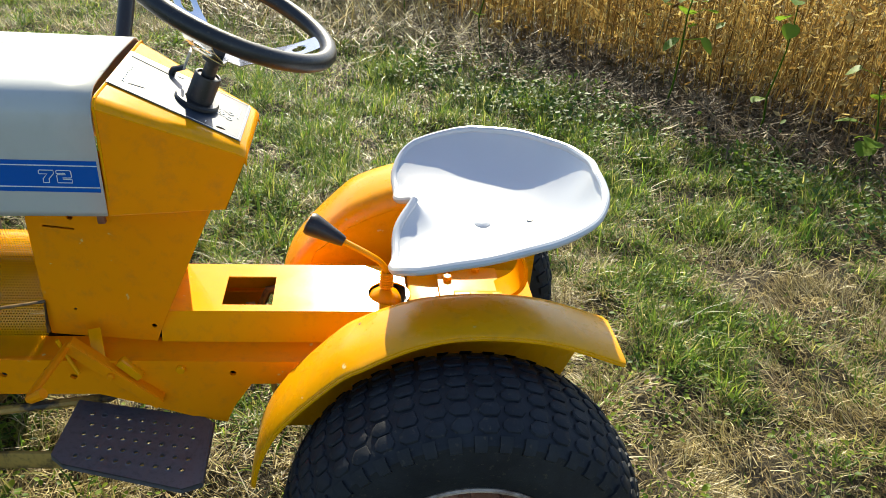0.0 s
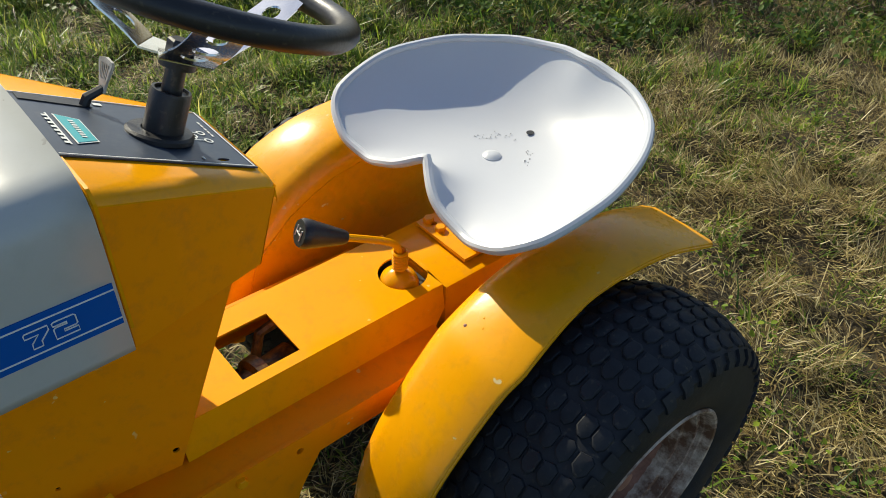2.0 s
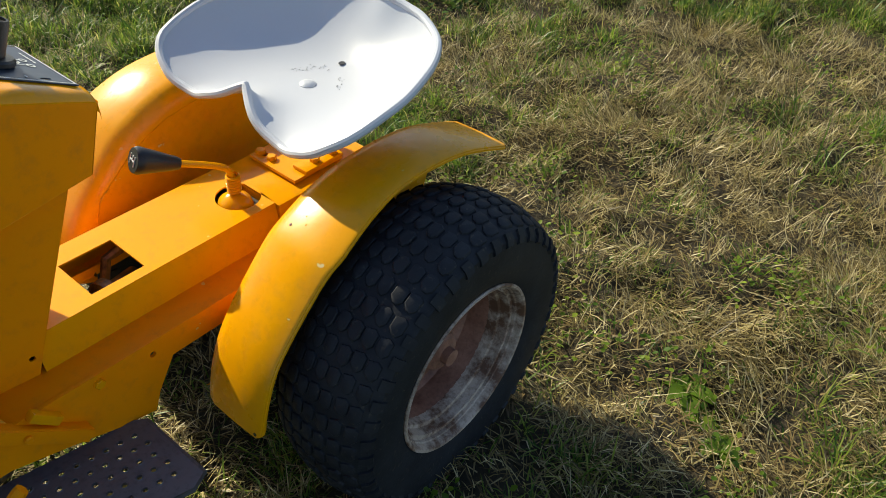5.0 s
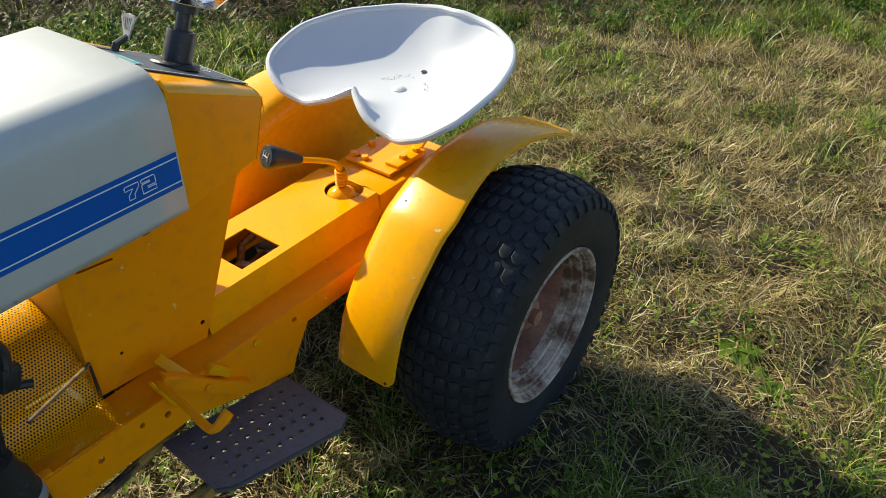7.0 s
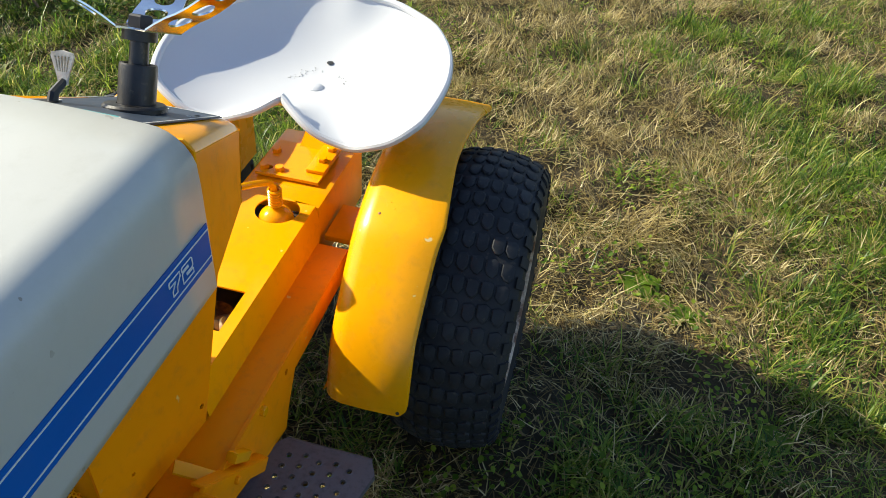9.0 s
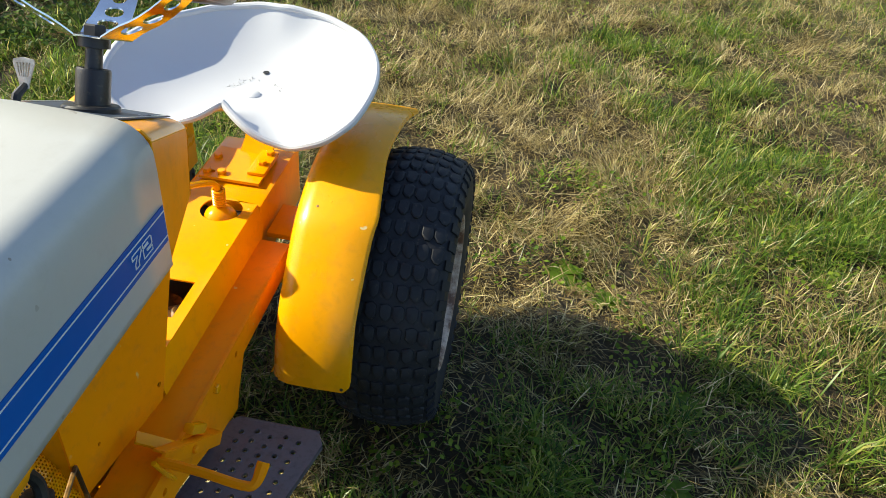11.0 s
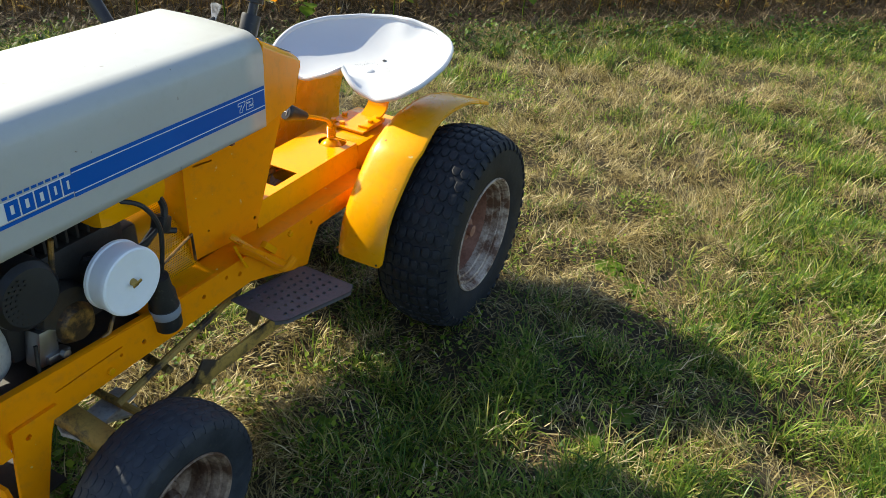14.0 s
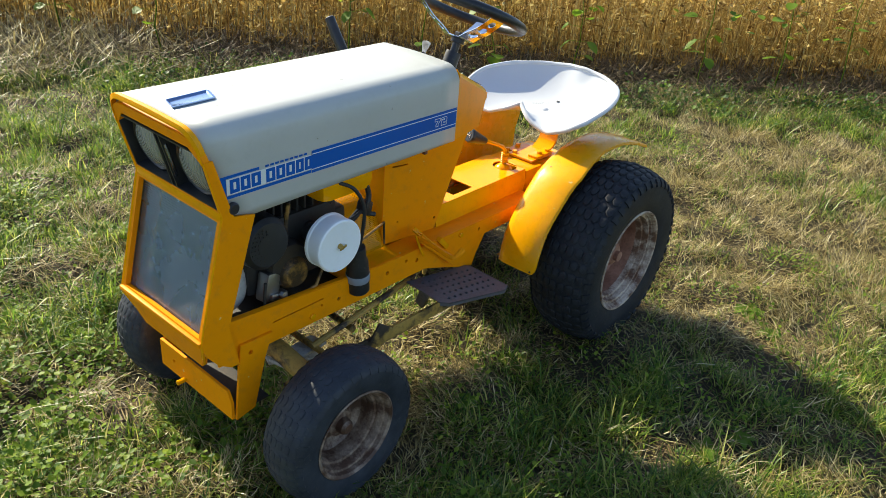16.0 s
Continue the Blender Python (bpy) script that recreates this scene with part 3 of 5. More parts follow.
# wheels
def tyre(bm, c, out, R, W, rb, nrow, nround, lug, dep):
    """Worn turf tyre with staggered tread blocks. out: +1 or -1 along y."""
    w = W / 2
    prof = [(rb, w * .86), (rb + .012, w * .94), (rb + (R - rb) * .35, w * 1.0), (rb + (R - rb) * .6, w * 1.0), (R * .880, w * .970),
            (R * .918, w * .87), (R * .950, w * .62), (R * .974, w * .32), (R * .984, 0)]
    prof = prof + [(r, -a) for r, a in prof[-2::-1]]
    prof += [(rb + .002, -w * .70), (rb + .002, w * .70)]
    lathe(bm, prof, c, (0, out, 0), 72, closed=True)
    carcass, bm = bm, bmesh.new()
    cr = [(-.94, R * .890), (-.86, R * .920), (-.62, R * .950), (-.32, R * .974), (0, R * .984), (.32, R * .974), (.62, R * .950), (.86, R * .920), (.94, R * .890)]

    def crown(f):
        for (a, ra), (b, rb_) in zip(cr, cr[1:]):
            if f <= b:
                return ra + (rb_ - ra) * (f - a) / (b - a)
        return cr[-1][1]
    rg = random.Random(7)
    for i in range(nrow):
        f0, f1 = -0.86 + 1.72 * i / nrow, -0.86 + 1.72 * (i + 1) / nrow
        g = 0.10 * (f1 - f0)
        zig = 0.5 if i % 2 else 0.0
        for k in range(nround):
            a0 = 2 * math.pi * (k + zig) / nround
            da = 2 * math.pi / nround
            sk = 0.22 * da * (1 if i % 2 else -1)
            low, mid, high = [], [], []
            pts = [(f0 + g * .4, 0.16 * da), (f0 + g * .4, 0.70 * da), (f0 * .62 + f1 * .38, 0.95 * da), (f0 * .3 + f1 * .7, 0.97 * da), (f1 - g * .4, 0.74 * da), (f1 - g * .4, 0.20 * da), (f0 * .36 + f1 * .64, 0.06 * da)]
            h = lug * rg.uniform(.62, 1.0)
            jf, ja = rg.uniform(-.06, .06) * (f1 - f0), rg.uniform(-.05, .05) * da
            for f, a in pts:
                for lst, e, sh in ((low, -.003, 0.97), (mid, h * .70, 0.88), (high, h, 0.72)):
                    fm, am = (f0 + f1) / 2, 0.53 * da
                    ff, aa = fm + jf + (f - fm) * sh, a0 + ja + sk + am + (a - am) * sh
                    r = crown(max(-.94, min(.94, ff))) + e
                    lst.append(bm.verts.new(Vector(c) + Vector((r * math.cos(aa), out * ff * w, r * math.sin(aa)))))
            bm.faces.new(high)
            for q in range(7):
                z = (q + 1) % 7
                bm.faces.new((low[q], low[z], mid[z], mid[q]))
                bm.faces.new((mid[q], mid[z], high[z], high[q]))
    # shoulder lugs
    for s2 in (-1, 1):
        for k in range(nround):
            a0, da = 2 * math.pi * (k + .25) / nround, 2 * math.pi / nround
            lo, hi = [], []
            for f, r in ((.88, R * .914), (.965, R * .880), (1.0, R * .845)):
                for a in (.12 * da, .62 * da):
                    for lst, e in ((lo, -.002), (hi, dep)):
                        rr = r + e
                        lst.append(bm.verts.new(Vector(c) + Vector((rr * math.cos(a0 + a), out * s2 * (f * w + e * .8), rr * math.sin(a0 + a)))))
            for lst in (hi,):
                bm.faces.new((lst[0], lst[1], lst[3], lst[2]))
                bm.faces.new((lst[2], lst[3], lst[5], lst[4]))
            bm.faces.new((lo[0], lo[2], hi[2], hi[0]))
            bm.faces.new((lo[2], lo[4], hi[4], hi[2]))
            bm.faces.new((lo[1], lo[3], hi[3], hi[1]))
            bm.faces.new((lo[3], lo[5], hi[5], hi[3]))
            bm.faces.new((lo[4], lo[5], hi[5], hi[4]))
    return carcass, bm


for s in (-1, 1):
    c = Vector((0.004, -0.357 if s < 0 else 0.312, 0.270))
    ax = (0, s, 0)
    bm = bmesh.new()
    # rim: flange, bead seat, drop centre, back flange
    lathe(bm, [(.1584, .074), (.1607, .080), (.1626, .0860), (.1607, .0890), (.1565, .0880), (.1537, .0840), (.1520, .0750), (.1499, .0730), (.1490, .0670), (.1438, .0655), (.1424, .0680), (.1406, .0670),
               (.1391, .0560), (.1377, .0500), (.1321, .0480), (.1307, .0440), (.1293, -.03), (.1443, -.05), (.1499, -.083), (.1612, -.088), (.1584, -.078)], c, ax, 64)
    wheel = part("rear_wheel", bm, RIMW, tractor, "weathered white steel wheel with rust streaks")
    bm = bmesh.new()
    lathe(bm, [(.1306, .030), (.1284, .020), (.1265, -.012), (.117, -.022), (.095, -.026), (.075, -.018), (.055, -.012), (.030, -.012), (0, -.012)], c, ax, 48)
    part("wheel_disc", bm, RIMR, wheel, "rusty brown dished wheel disc")
    # Hub and bolts take the disc's brown for the shade deep in the rim.
    bm = bmesh.new()
    lathe(bm, [(.072, -.020), (.072, -.004), (.066, .002), (.040, .004), (.036, .028), (.030, .034), (.016, .036), (.016, .050), (0, .052)], c, ax, 36)
    part("hub", bm, RIMR, wheel, "cast wheel hub coloured brown for the shade inside the rim")
    for k in range(5):
        a = 2 * math.pi * k / 5 + .3
        bm = bmesh.new()
        hexbolt(bm, c + Vector((.056 * math.cos(a), s * .000, .056 * math.sin(a))), ax, .010, .014)
        part("wheel_bolt", bm, RIMR, wheel)
    bm = bmesh.new()
    tube(bm, [c + Vector((-.116, s * .025, -.042)), c + Vector((-.119, s * .052, -.043))], .005, 8)
    part("valve_stem", bm, HOSE, wheel)
    bm, tread = tyre(bmesh.new(), c + Vector((0, -s * .004, 0)), s, 0.2852, 0.197, 0.158, 7, 46, 0.0052, 0.0036)
    part("tyre", bm, TYRE, wheel, "worn black turf tyre")
    part("tread", tread, TYRE, wheel, "worn rubber tread blocks", kind="stuff")
    # axle tube
    bm = bmesh.new()
    tube(bm, [(0, s * .05, .270), (0, s * .25, .270)], .035, 16)
    part("axle_tube", bm, YELLOW, tractor)
    # front wheels
    c = Vector((-1.048, s * 0.300, 0.184))
    bm = bmesh.new()
    lathe(bm, [(.1105, .056), (.1120, .061), (.1085, .063), (.1030, .058), (.1010, .047), (.0965, .045), (.0945, .040), (.0925, .026), (.0870, .024), (.0850, .016), (.083, -.02),
               (.098, -.045), (.102, -.064), (.1115, -.068), (.1105, -.062), (.096, -.05), (.08, -.025), (.08, .01)], c, ax, 48)
    fw = part("front_wheel", bm, RIMF, tractor, "rust-streaked brown steel front wheel")
    bm = bmesh.new()
    lathe(bm, [(.0842, -.006), (.074, -.018), (.056, -.024), (.036, -.018), (.032, .006), (.020, .010), (.018, .026), (.012, .032), (0, .032)], c, ax, 40)
    part("wheel_disc", bm, RIMF, fw, "rusty brown wheel disc with hub")
    bm, tread = tyre(bmesh.new(), c + Vector((0, s * .004, 0)), s, 0.1885, 0.124, 0.108, 6, 40, 0.0016, 0.001)
    part("tyre", bm, TYREF, fw, "worn black front turf tyre")
    part("tread", tread, TYREF, fw, "nearly bald rubber tread blocks", kind="stuff")
    bm = bmesh.new()
    tube(bm, [c + Vector((0, -s * .06, 0)), c + Vector((0, s * .03, 0))], .012, 10)
    tube(bm, [(-1.054, s * .235, .17), (-1.054, s * .232, .30)], .016, 12)
    part("spindle", bm, YELLOW, tractor)

# front axle beam, tie rod, drag link, mower hanger bars
bm = bmesh.new()
tube(bm, spline([(-1.054, -0.235, .255), (-1.054, -.12, .275), (-1.054, 0, .285), (-1.054, .12, .275), (-1.054, .235, .255)], 4), .024, 12)
box(bm, (-1.054, 0, .30), (.08, .05, .06), None, .004)
part("front_axle", bm, WORNBAR, tractor, "worn yellow cast front axle beam")
bm = bmesh.new()
tube(bm, [(-.965, -.215, .255), (-.965, .215, .255)], .008, 8)
tube(bm, [(-1.054, -.232, .25), (-.965, -.215, .255)], .011, 8)
tube(bm, [(-1.054, .232, .25), (-.965, .215, .255)], .011, 8)
part("tie_rod", bm, WORNBAR, tractor, "worn yellow steering tie rod")
bm = bmesh.new()
tube(bm, [(-.975, -.12, .262), (-.60, -.10, .30), (-.54, -.06, .31)], .008, 8)
part("drag_link", bm, WORNBAR, tractor, "worn yellow steering drag link")
bm = bmesh.new()
box(bm, (-.76, -.175, .228), (.64, .008, .036), pose(0, 0, 0, 0, -5, -6), .002)
part("hanger_bar", bm, WORNBAR, tractor, "flaking dark steel bar under the frame")
bm = bmesh.new()
box(bm, (-.80, -.180, .245), (.05, .006, .055), pose(0, 0, 0, 0, 35, -6), .002)
part("hanger_bracket", bm, WORNBAR, tractor)
bm = bmesh.new()
tube(bm, [(-.84, -.12, .25), (-.80, .12, .22)], .009, 10)
part("cross_rod", bm, WORNBAR, tractor)
bm = bmesh.new()
box(bm, (-1.0, -.10, .25), (.16, .05, .008), pose(0, 0, 0, 0, 8, 12), .002)
box(bm, (-.99, -.08, .215), (.15, .03, .008), pose(0, 0, 0, 0, 10, -20), .002)
part("axle_brace", bm, PALEMET, tractor, "pale dusty axle brace strips")
bm = bmesh.new()
tube(bm, [(-.35, .05, .30), (-.33, .09, .12)], .007, 8)
part("hitch_strut", bm, WORNBAR, tractor)

# front bracket with lower crossbar
for s in (-1, 1):
    bm = bmesh.new()
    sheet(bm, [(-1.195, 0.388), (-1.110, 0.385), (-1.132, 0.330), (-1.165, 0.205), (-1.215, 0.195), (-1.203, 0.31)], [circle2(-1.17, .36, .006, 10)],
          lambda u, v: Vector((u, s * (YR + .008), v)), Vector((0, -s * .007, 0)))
    part("front_bracket", bm, SHADEY, tractor, "yellow front axle support bracket")
bm = bmesh.new()
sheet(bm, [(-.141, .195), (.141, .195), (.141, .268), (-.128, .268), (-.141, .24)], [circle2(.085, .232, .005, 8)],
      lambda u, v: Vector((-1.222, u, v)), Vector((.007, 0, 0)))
part("front_crossbar", bm, SHADEY, tractor, "chipped yellow front crossbar")
# Plate coloured dark to stand for the shaded, dirty hollow behind the crossbar.
part("bracket_floor", boxbm((-1.165, 0, .199), (.10, .266, .006), None, .002), ENGINE, tractor, "dirty plate between the front brackets, coloured dark as a shaded hollow")
bm = bmesh.new()
tube(bm, [(-1.222, .04, .205), (-1.245, .04, .205)], .006, 8)
part("crossbar_pin", bm, YELLOW, tractor)


def solid(ob, t, offset=-1.0):
    m = ob.modifiers.new("thickness", 'SOLIDIFY')
    m.thickness, m.offset = t, offset
    return ob


# hood
def hood_front(z):
    return -1.205 - 0.052 * min(1.0, max(0.0, (z - 0.704) / 0.16)) + 2.4 * max(0.0, 0.704 - z)


sec = [(-YH, 0.687), (-YH, 0.704), (-YH, 0.76), (-YH, 0.825)]
for k in range(1, 8):
    a = math.pi / 2 * k / 7
    sec.append((-YH + 0.045 * (1 - math.cos(a)), 0.842 + 0.0445 * math.sin(a)))
sec += [(-0.05, 0.8885), (0, 0.8895)]
sec = sec + [(-y, z) for y, z in sec[-2::-1]]
bm = bmesh.new()
cols = []
for i in range(13):
    t = i / 12
    cols.append([bm.verts.new((hood_front(z) * (1 - t) - 0.533 * t, y, z + (0.009 * t if z < 0.69 else 0))) for y, z in sec])
for a, b in zip(cols, cols[1:]):
    for k in range(len(sec) - 1):
        bm.faces.new((a[k], b[k], b[k + 1], a[k + 1]))
hood = part("hood", bm, CREAM, tractor, "cream white steel hood with blue side stripe")
solid(hood, 0.003, -1.0)


def strip(name, x0, x1, z0, z1, mat, parent, lift=0.0012, s=-1, label="", dz=0.0):
    """A thin decal on the hood's side."""
    bm = bmesh.new()
    y = s * (YH + lift)
    f = [(x0, z0), (x1, z0 + dz), (x1, z1 + dz), (x0, z1)]
    vs = [bm.verts.new((u, y, v)) for u, v in f] + [bm.verts.new((u, s * (YH + 0.0003), v)) for u, v in f]
    bm.faces.new(vs[:4])
    for k in range(4):
        bm.faces.new((vs[k], vs[(k + 1) % 4], vs[4 + (k + 1) % 4], vs[4 + k]))
    return part(name, bm, mat, parent, label, smooth=False)


for s in (-1, 1):
    strip("side_stripe", -0.998, -0.536, 0.7355, 0.7845, BLUE, hood, 0.0012, s, "blue decal stripe with thin white lines")
    strip("stripe_line", -0.998, -0.536, 0.7425, 0.7440, DECALW, hood, 0.0018, s)
    strip("stripe_line", -0.998, -0.536, 0.7765, 0.7780, DECALW, hood, 0.0018, s)
    strip("badge_field", -1.206, -1.000, 0.7445, 0.7765, DECALW, hood, 0.0012, s, "white decal field with blue lettering blocks")
    strip("badge_line", -1.222, -1.000, 0.7365, 0.7425, BLUE, hood, 0.0012, s)
    strip("badge_line", -1.228, -1.130, 0.7785, 0.7840, BLUE, hood, 0.0012, s)
    strip("badge_block", -1.226, -1.207, 0.7430, 0.7780, BLUE, hood, 0.0014, s)
    # brand lettering as plain blocks
    xx = -1.199
    for w in (0.022, 0.022, 0.022, 0.0, 0.022, 0.022, 0.022, 0.020, 0.020):
        if w == 0.0:
            xx += 0.010
            continue
        bm = bmesh.new()
        inn = [(xx + .0078, .7535), (xx + w - .0078, .7535), (xx + w - .0078, .7685), (xx + .0078, .7685)]
        sheet(bm, [(xx, .7465), (xx + w, .7465), (xx + w, .7750), (xx, .7750)], [inn], lambda u, v: Vector((u, s * (YH + .0016), v)), Vector((0, s * .0004, 0)))
        part("badge_bar", bm, BLUE, hood, smooth=False)
        xx += w + 0.0028
    for k in range(9):
        strip("small_bar", -1.115 + k * .012, -1.1065 + k * .012, 0.7795, 0.7835, BLUE, hood, 0.0012, s)
    # model number in outlined block figures
    seven = [(0, .93), (.07, 1), (1, 1), (1, .74), (.62, .30), (.60, 0), (.20, 0), (.22, .30), (.56, .70), (0, .70)]
    two = [(0, .94), (.08, 1), (.92, 1), (1, .92), (1, .48), (.92, .40), (.40, .40), (.40, .28), (1, .28), (1, 0), (0, 0), (0, .58), (.08, .66), (.60, .66), (.60, .76), (0, .76)]
    for x0, fig in ((-.616, seven), (-.5925, two)):
        pts_ = [((x0 if s < 0 else -.560 - (x0 + .616)) + (u * .0200 if s < 0 else -u * .0200), s * (YH + .0019), .7505 + v * .0195) for u, v in fig]
        part("model_number", tube(bmesh.new(), pts_, .0007, 5, closed=True), DECALW, hood, "white outlined figure of the model number")
bm = bmesh.new()
lathe(bm, [(0, .010), (.010, .010), (.0125, .007), (.0125, 0)], (-1.196, -YH, 0.716), (0, -1, 0), 20)
part("hood_bumper", bm, GRIP, hood, "black rubber hood latch knob")
bm = bmesh.new()
lathe(bm, [(0, .010), (.010, .010), (.0125, .007), (.0125, 0)], (-1.196, YH, 0.716), (0, 1, 0), 20)
part("hood_bumper", bm, GRIP, hood)
# finger pull let into the hood's top: a bright frame round a sunken tray
bm = bmesh.new()
PULL = [(-1.221, 0.012), (-1.126, 0.0195), (-1.1235, 0.014), (-1.1365, -0.0275), (-1.1405, -0.0305), (-1.2345, -0.034)]
TRAY = [(-1.2205, 0.0098), (-1.1275, 0.0170), (-1.1395, -0.0265), (-1.2320, -0.0310)]
sheet(bm, PULL, [TRAY], lambda u, v: Vector((u, v, 0.8895)), Vector((0, 0, 0.0035)))
tv = [bm.verts.new((u, v, 0.8925)) for u, v in TRAY] + [bm.verts.new((u + .004 * (1 if u < -1.18 else -1), v * .7, 0.8898)) for u, v in TRAY]
for k in range(4):
    bm.faces.new((tv[k], tv[(k + 1) % 4], tv[4 + (k + 1) % 4], tv[4 + k]))
bm.faces.new(tv[4:])
# The pull's blue reflection is in its colour.
part("hood_handle", bm, SKYCHROME, hood, "polished steel hood pull tinted with the blue of the sky")

# grille housing: two slanted frames, cheeks and chin
HW = 0.155
P0, P1, P2, P3 = Vector((-1.266, 0, 0.868)), Vector((-1.222, 0, 0.703)), Vector((-1.290, 0, 0.435)), Vector((-1.266, 0, 0.350))
for name, a, b, hole in (("lamp_frame", P0, P1, (0.024, 0.157, 0.1455)), ("grille_frame", P1, P2, (0.013, 0.264, 0.140))):
    L = (b - a).length
    d = (b - a).normalized()
    nrm = Vector((d.z, 0, -d.x))
    if nrm.x < 0:
        nrm = -nrm
    v0, v1, hy = hole
    bm = bmesh.new()
    if name == "lamp_frame":
        arc = [(HW - .05 + .05 * math.sin(q), .05 - .05 * math.cos(q)) for q in (math.pi / 2 * k / 6 for k in range(7))]
        outl_ = [(-u_, v_) for u_, v_ in arc[::-1]] + arc + [(HW, L), (-HW, L)]
        cut = [(-hy, v0 + .03), (-hy + .03, v0), (hy - .03, v0), (hy, v0 + .03), (hy, v1), (-hy, v1)]
    else:
        outl_, cut = [(-HW, 0), (HW, 0), (HW, L), (-HW, L)], [(-hy, v0), (hy, v0), (hy, v1), (-hy, v1)]
    sheet(bm, outl_, [cut], lambda u, v: a + d * v + Vector((0, u, 0)), nrm * 0.012)
    ob = part(name, bm, SHADEY, tractor, "yellow enamelled frame of the front housing")
    if name == "lamp_frame":
        lamp_frame, lamp_o, lamp_d, lamp_n = ob, a, d, nrm
    else:
        grille_frame, gr_o, gr_d, gr_n = ob, a, d, nrm
bm = bmesh.new()
d = (P3 - P2).normalized()
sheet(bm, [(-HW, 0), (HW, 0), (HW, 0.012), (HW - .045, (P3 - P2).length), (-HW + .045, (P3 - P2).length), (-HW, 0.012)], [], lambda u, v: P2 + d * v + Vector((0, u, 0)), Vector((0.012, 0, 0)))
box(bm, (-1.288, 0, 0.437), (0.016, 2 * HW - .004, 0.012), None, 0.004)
part("housing_chin", bm, SHADEY, tractor, "yellow chin below the grille with worn edge")
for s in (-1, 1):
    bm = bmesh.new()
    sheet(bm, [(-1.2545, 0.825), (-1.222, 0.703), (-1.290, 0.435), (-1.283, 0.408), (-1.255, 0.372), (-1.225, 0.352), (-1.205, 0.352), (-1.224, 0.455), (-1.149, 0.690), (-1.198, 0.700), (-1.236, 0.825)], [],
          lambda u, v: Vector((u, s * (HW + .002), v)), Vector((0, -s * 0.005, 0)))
    part("housing_cheek", bm, SHADEY, tractor, "yellow side cheek of the front housing")
    bm = bmesh.new()
    tube(bm, [P0.lerp(P1, .26) + Vector((.003, s * (HW - .003), 0)), P1 + Vector((.003, s * (HW - .003), 0)), P2 + Vector((.003, s * (HW - .003), 0)), P2 + Vector((.004, s * (HW - .003), -.012)), P3 + Vector((.006, s * (HW - .046), 0.005))], 0.0045, 10)
    part("housing_edge", bm, YELLOW, tractor)
bm = bmesh.new()
band = [(y * 1.02, .825 + (z - .825) * 1.0 + .0015) for y, z in sec if z >= .82]
loop = []
for y, z in band:
    fx = P0.x + (P1.x - P0.x) * (P0.z - z) / (P0.z - P1.z)
    loop.append([bm.verts.new((fx + .001, y * .99, z - .003)), bm.verts.new((fx + .002, y, z)), bm.verts.new((fx + .012, y, z)), bm.verts.new((fx + .012, y * .97, z - .006)), bm.verts.new((fx, y * .97, z - .010))])
for a, b in zip(loop, loop[1:]):
    for k in range(5):
        bm.faces.new((a[k], a[(k + 1) % 5], b[(k + 1) % 5], b[k]))
box(bm, P1 + Vector((.004, 0, 0)), (0.014, 2 * HW - .01, 0.022), None, 0.005)
part("housing_lip", bm, YELLOW, tractor)
# lamps in a black recess
bm = bmesh.new()
rec = lamp_o + lamp_d * 0.095 + lamp_n * 0.030
mrec = Matrix.Translation(rec) @ Matrix((( lamp_n.x, 0, lamp_d.x, 0), (0, 1, 0, 0), (lamp_n.z, 0, lamp_d.z, 0), (0, 0, 0, 1)))
box(bm, (0, 0, 0), (0.006, 0.286, 0.13), mrec, 0)
for zz_ in (-.062, .062):
    box(bm, (0, 0, 0), (0.034, 0.29, 0.004), mrec @ Matrix.Translation((-.012, 0, zz_)), 0)
for yy_ in (-.143, -.008, .008, .143):
    box(bm, (0, 0, 0), (0.034, 0.004, 0.125), mrec @ Matrix.Translation((-.012, yy_, 0)), 0)
part("lamp_recess", bm, BLACKP, lamp_frame, "black recessed headlight panel")
for s in (-1, 1):
    bm = bmesh.new()
    cc = rec + Vector((0, s * .078, 0)) - lamp_n * .004
    lathe(bm, [(.052, 0), (.051, .006), (.044, .012), (.028, .017), (.012, .019), (0, .0195)], cc, -lamp_n, 32)
    lamp = part("headlight", bm, LENS, lamp_frame, "round ribbed glass headlight")
    bm = bmesh.new()
    lathe(bm, [(.050, .004), (.055, .010), (.058, .008), (.058, 0)], cc, -lamp_n, 32)
    part("bezel", bm, BLACKP, lamp)
bm = bmesh.new()
box(bm, (0, 0, 0), (0.008, 0.022, 0.075), mrec @ Matrix.Translation((-.022, 0, 0)), 0.002)
part("emblem_plate", bm, CHROME, lamp_frame, "small bright emblem between the lamps")
# punched metal grille
bm = bmesh.new()
g0, g1 = 0.006, 0.268
n_h, n_v = 50, 55
go = gr_o + gr_n * 0.014


def bar(bm, a, b, w, t):
    dd = (b - a).normalized()
    side = gr_n.cross(dd).normalized() * w / 2
    up = gr_n * t
    vs = [bm.verts.new(p + q + r) for p in (a, b) for q in (-side, side) for r in (Vector((0, 0, 0)), up)]
    for f in ((0, 2, 6, 4), (1, 5, 7, 3), (0, 4, 5, 1), (2, 3, 7, 6)):
        bm.faces.new([vs[i] for i in f])


for k in range(n_h + 1):
    v = g0 + (g1 - g0) * k / n_h
    bar(bm, go + gr_d * v + Vector((0, -.145, 0)), go + gr_d * v + Vector((0, .145, 0)), .0028, .001)
for k in range(n_v + 1):
    u = -.145 + .290 * k / n_v
    bar(bm, go + gr_d * g0 + Vector((0, u, 0)) + gr_n * .0011, go + gr_d * g1 + Vector((0, u, 0)) + gr_n * .0011, .0022, .001)
part("grille_screen", bm, GRILLEM, grille_frame, "punched zinc metal grille screen", smooth=False, kind="stuff")
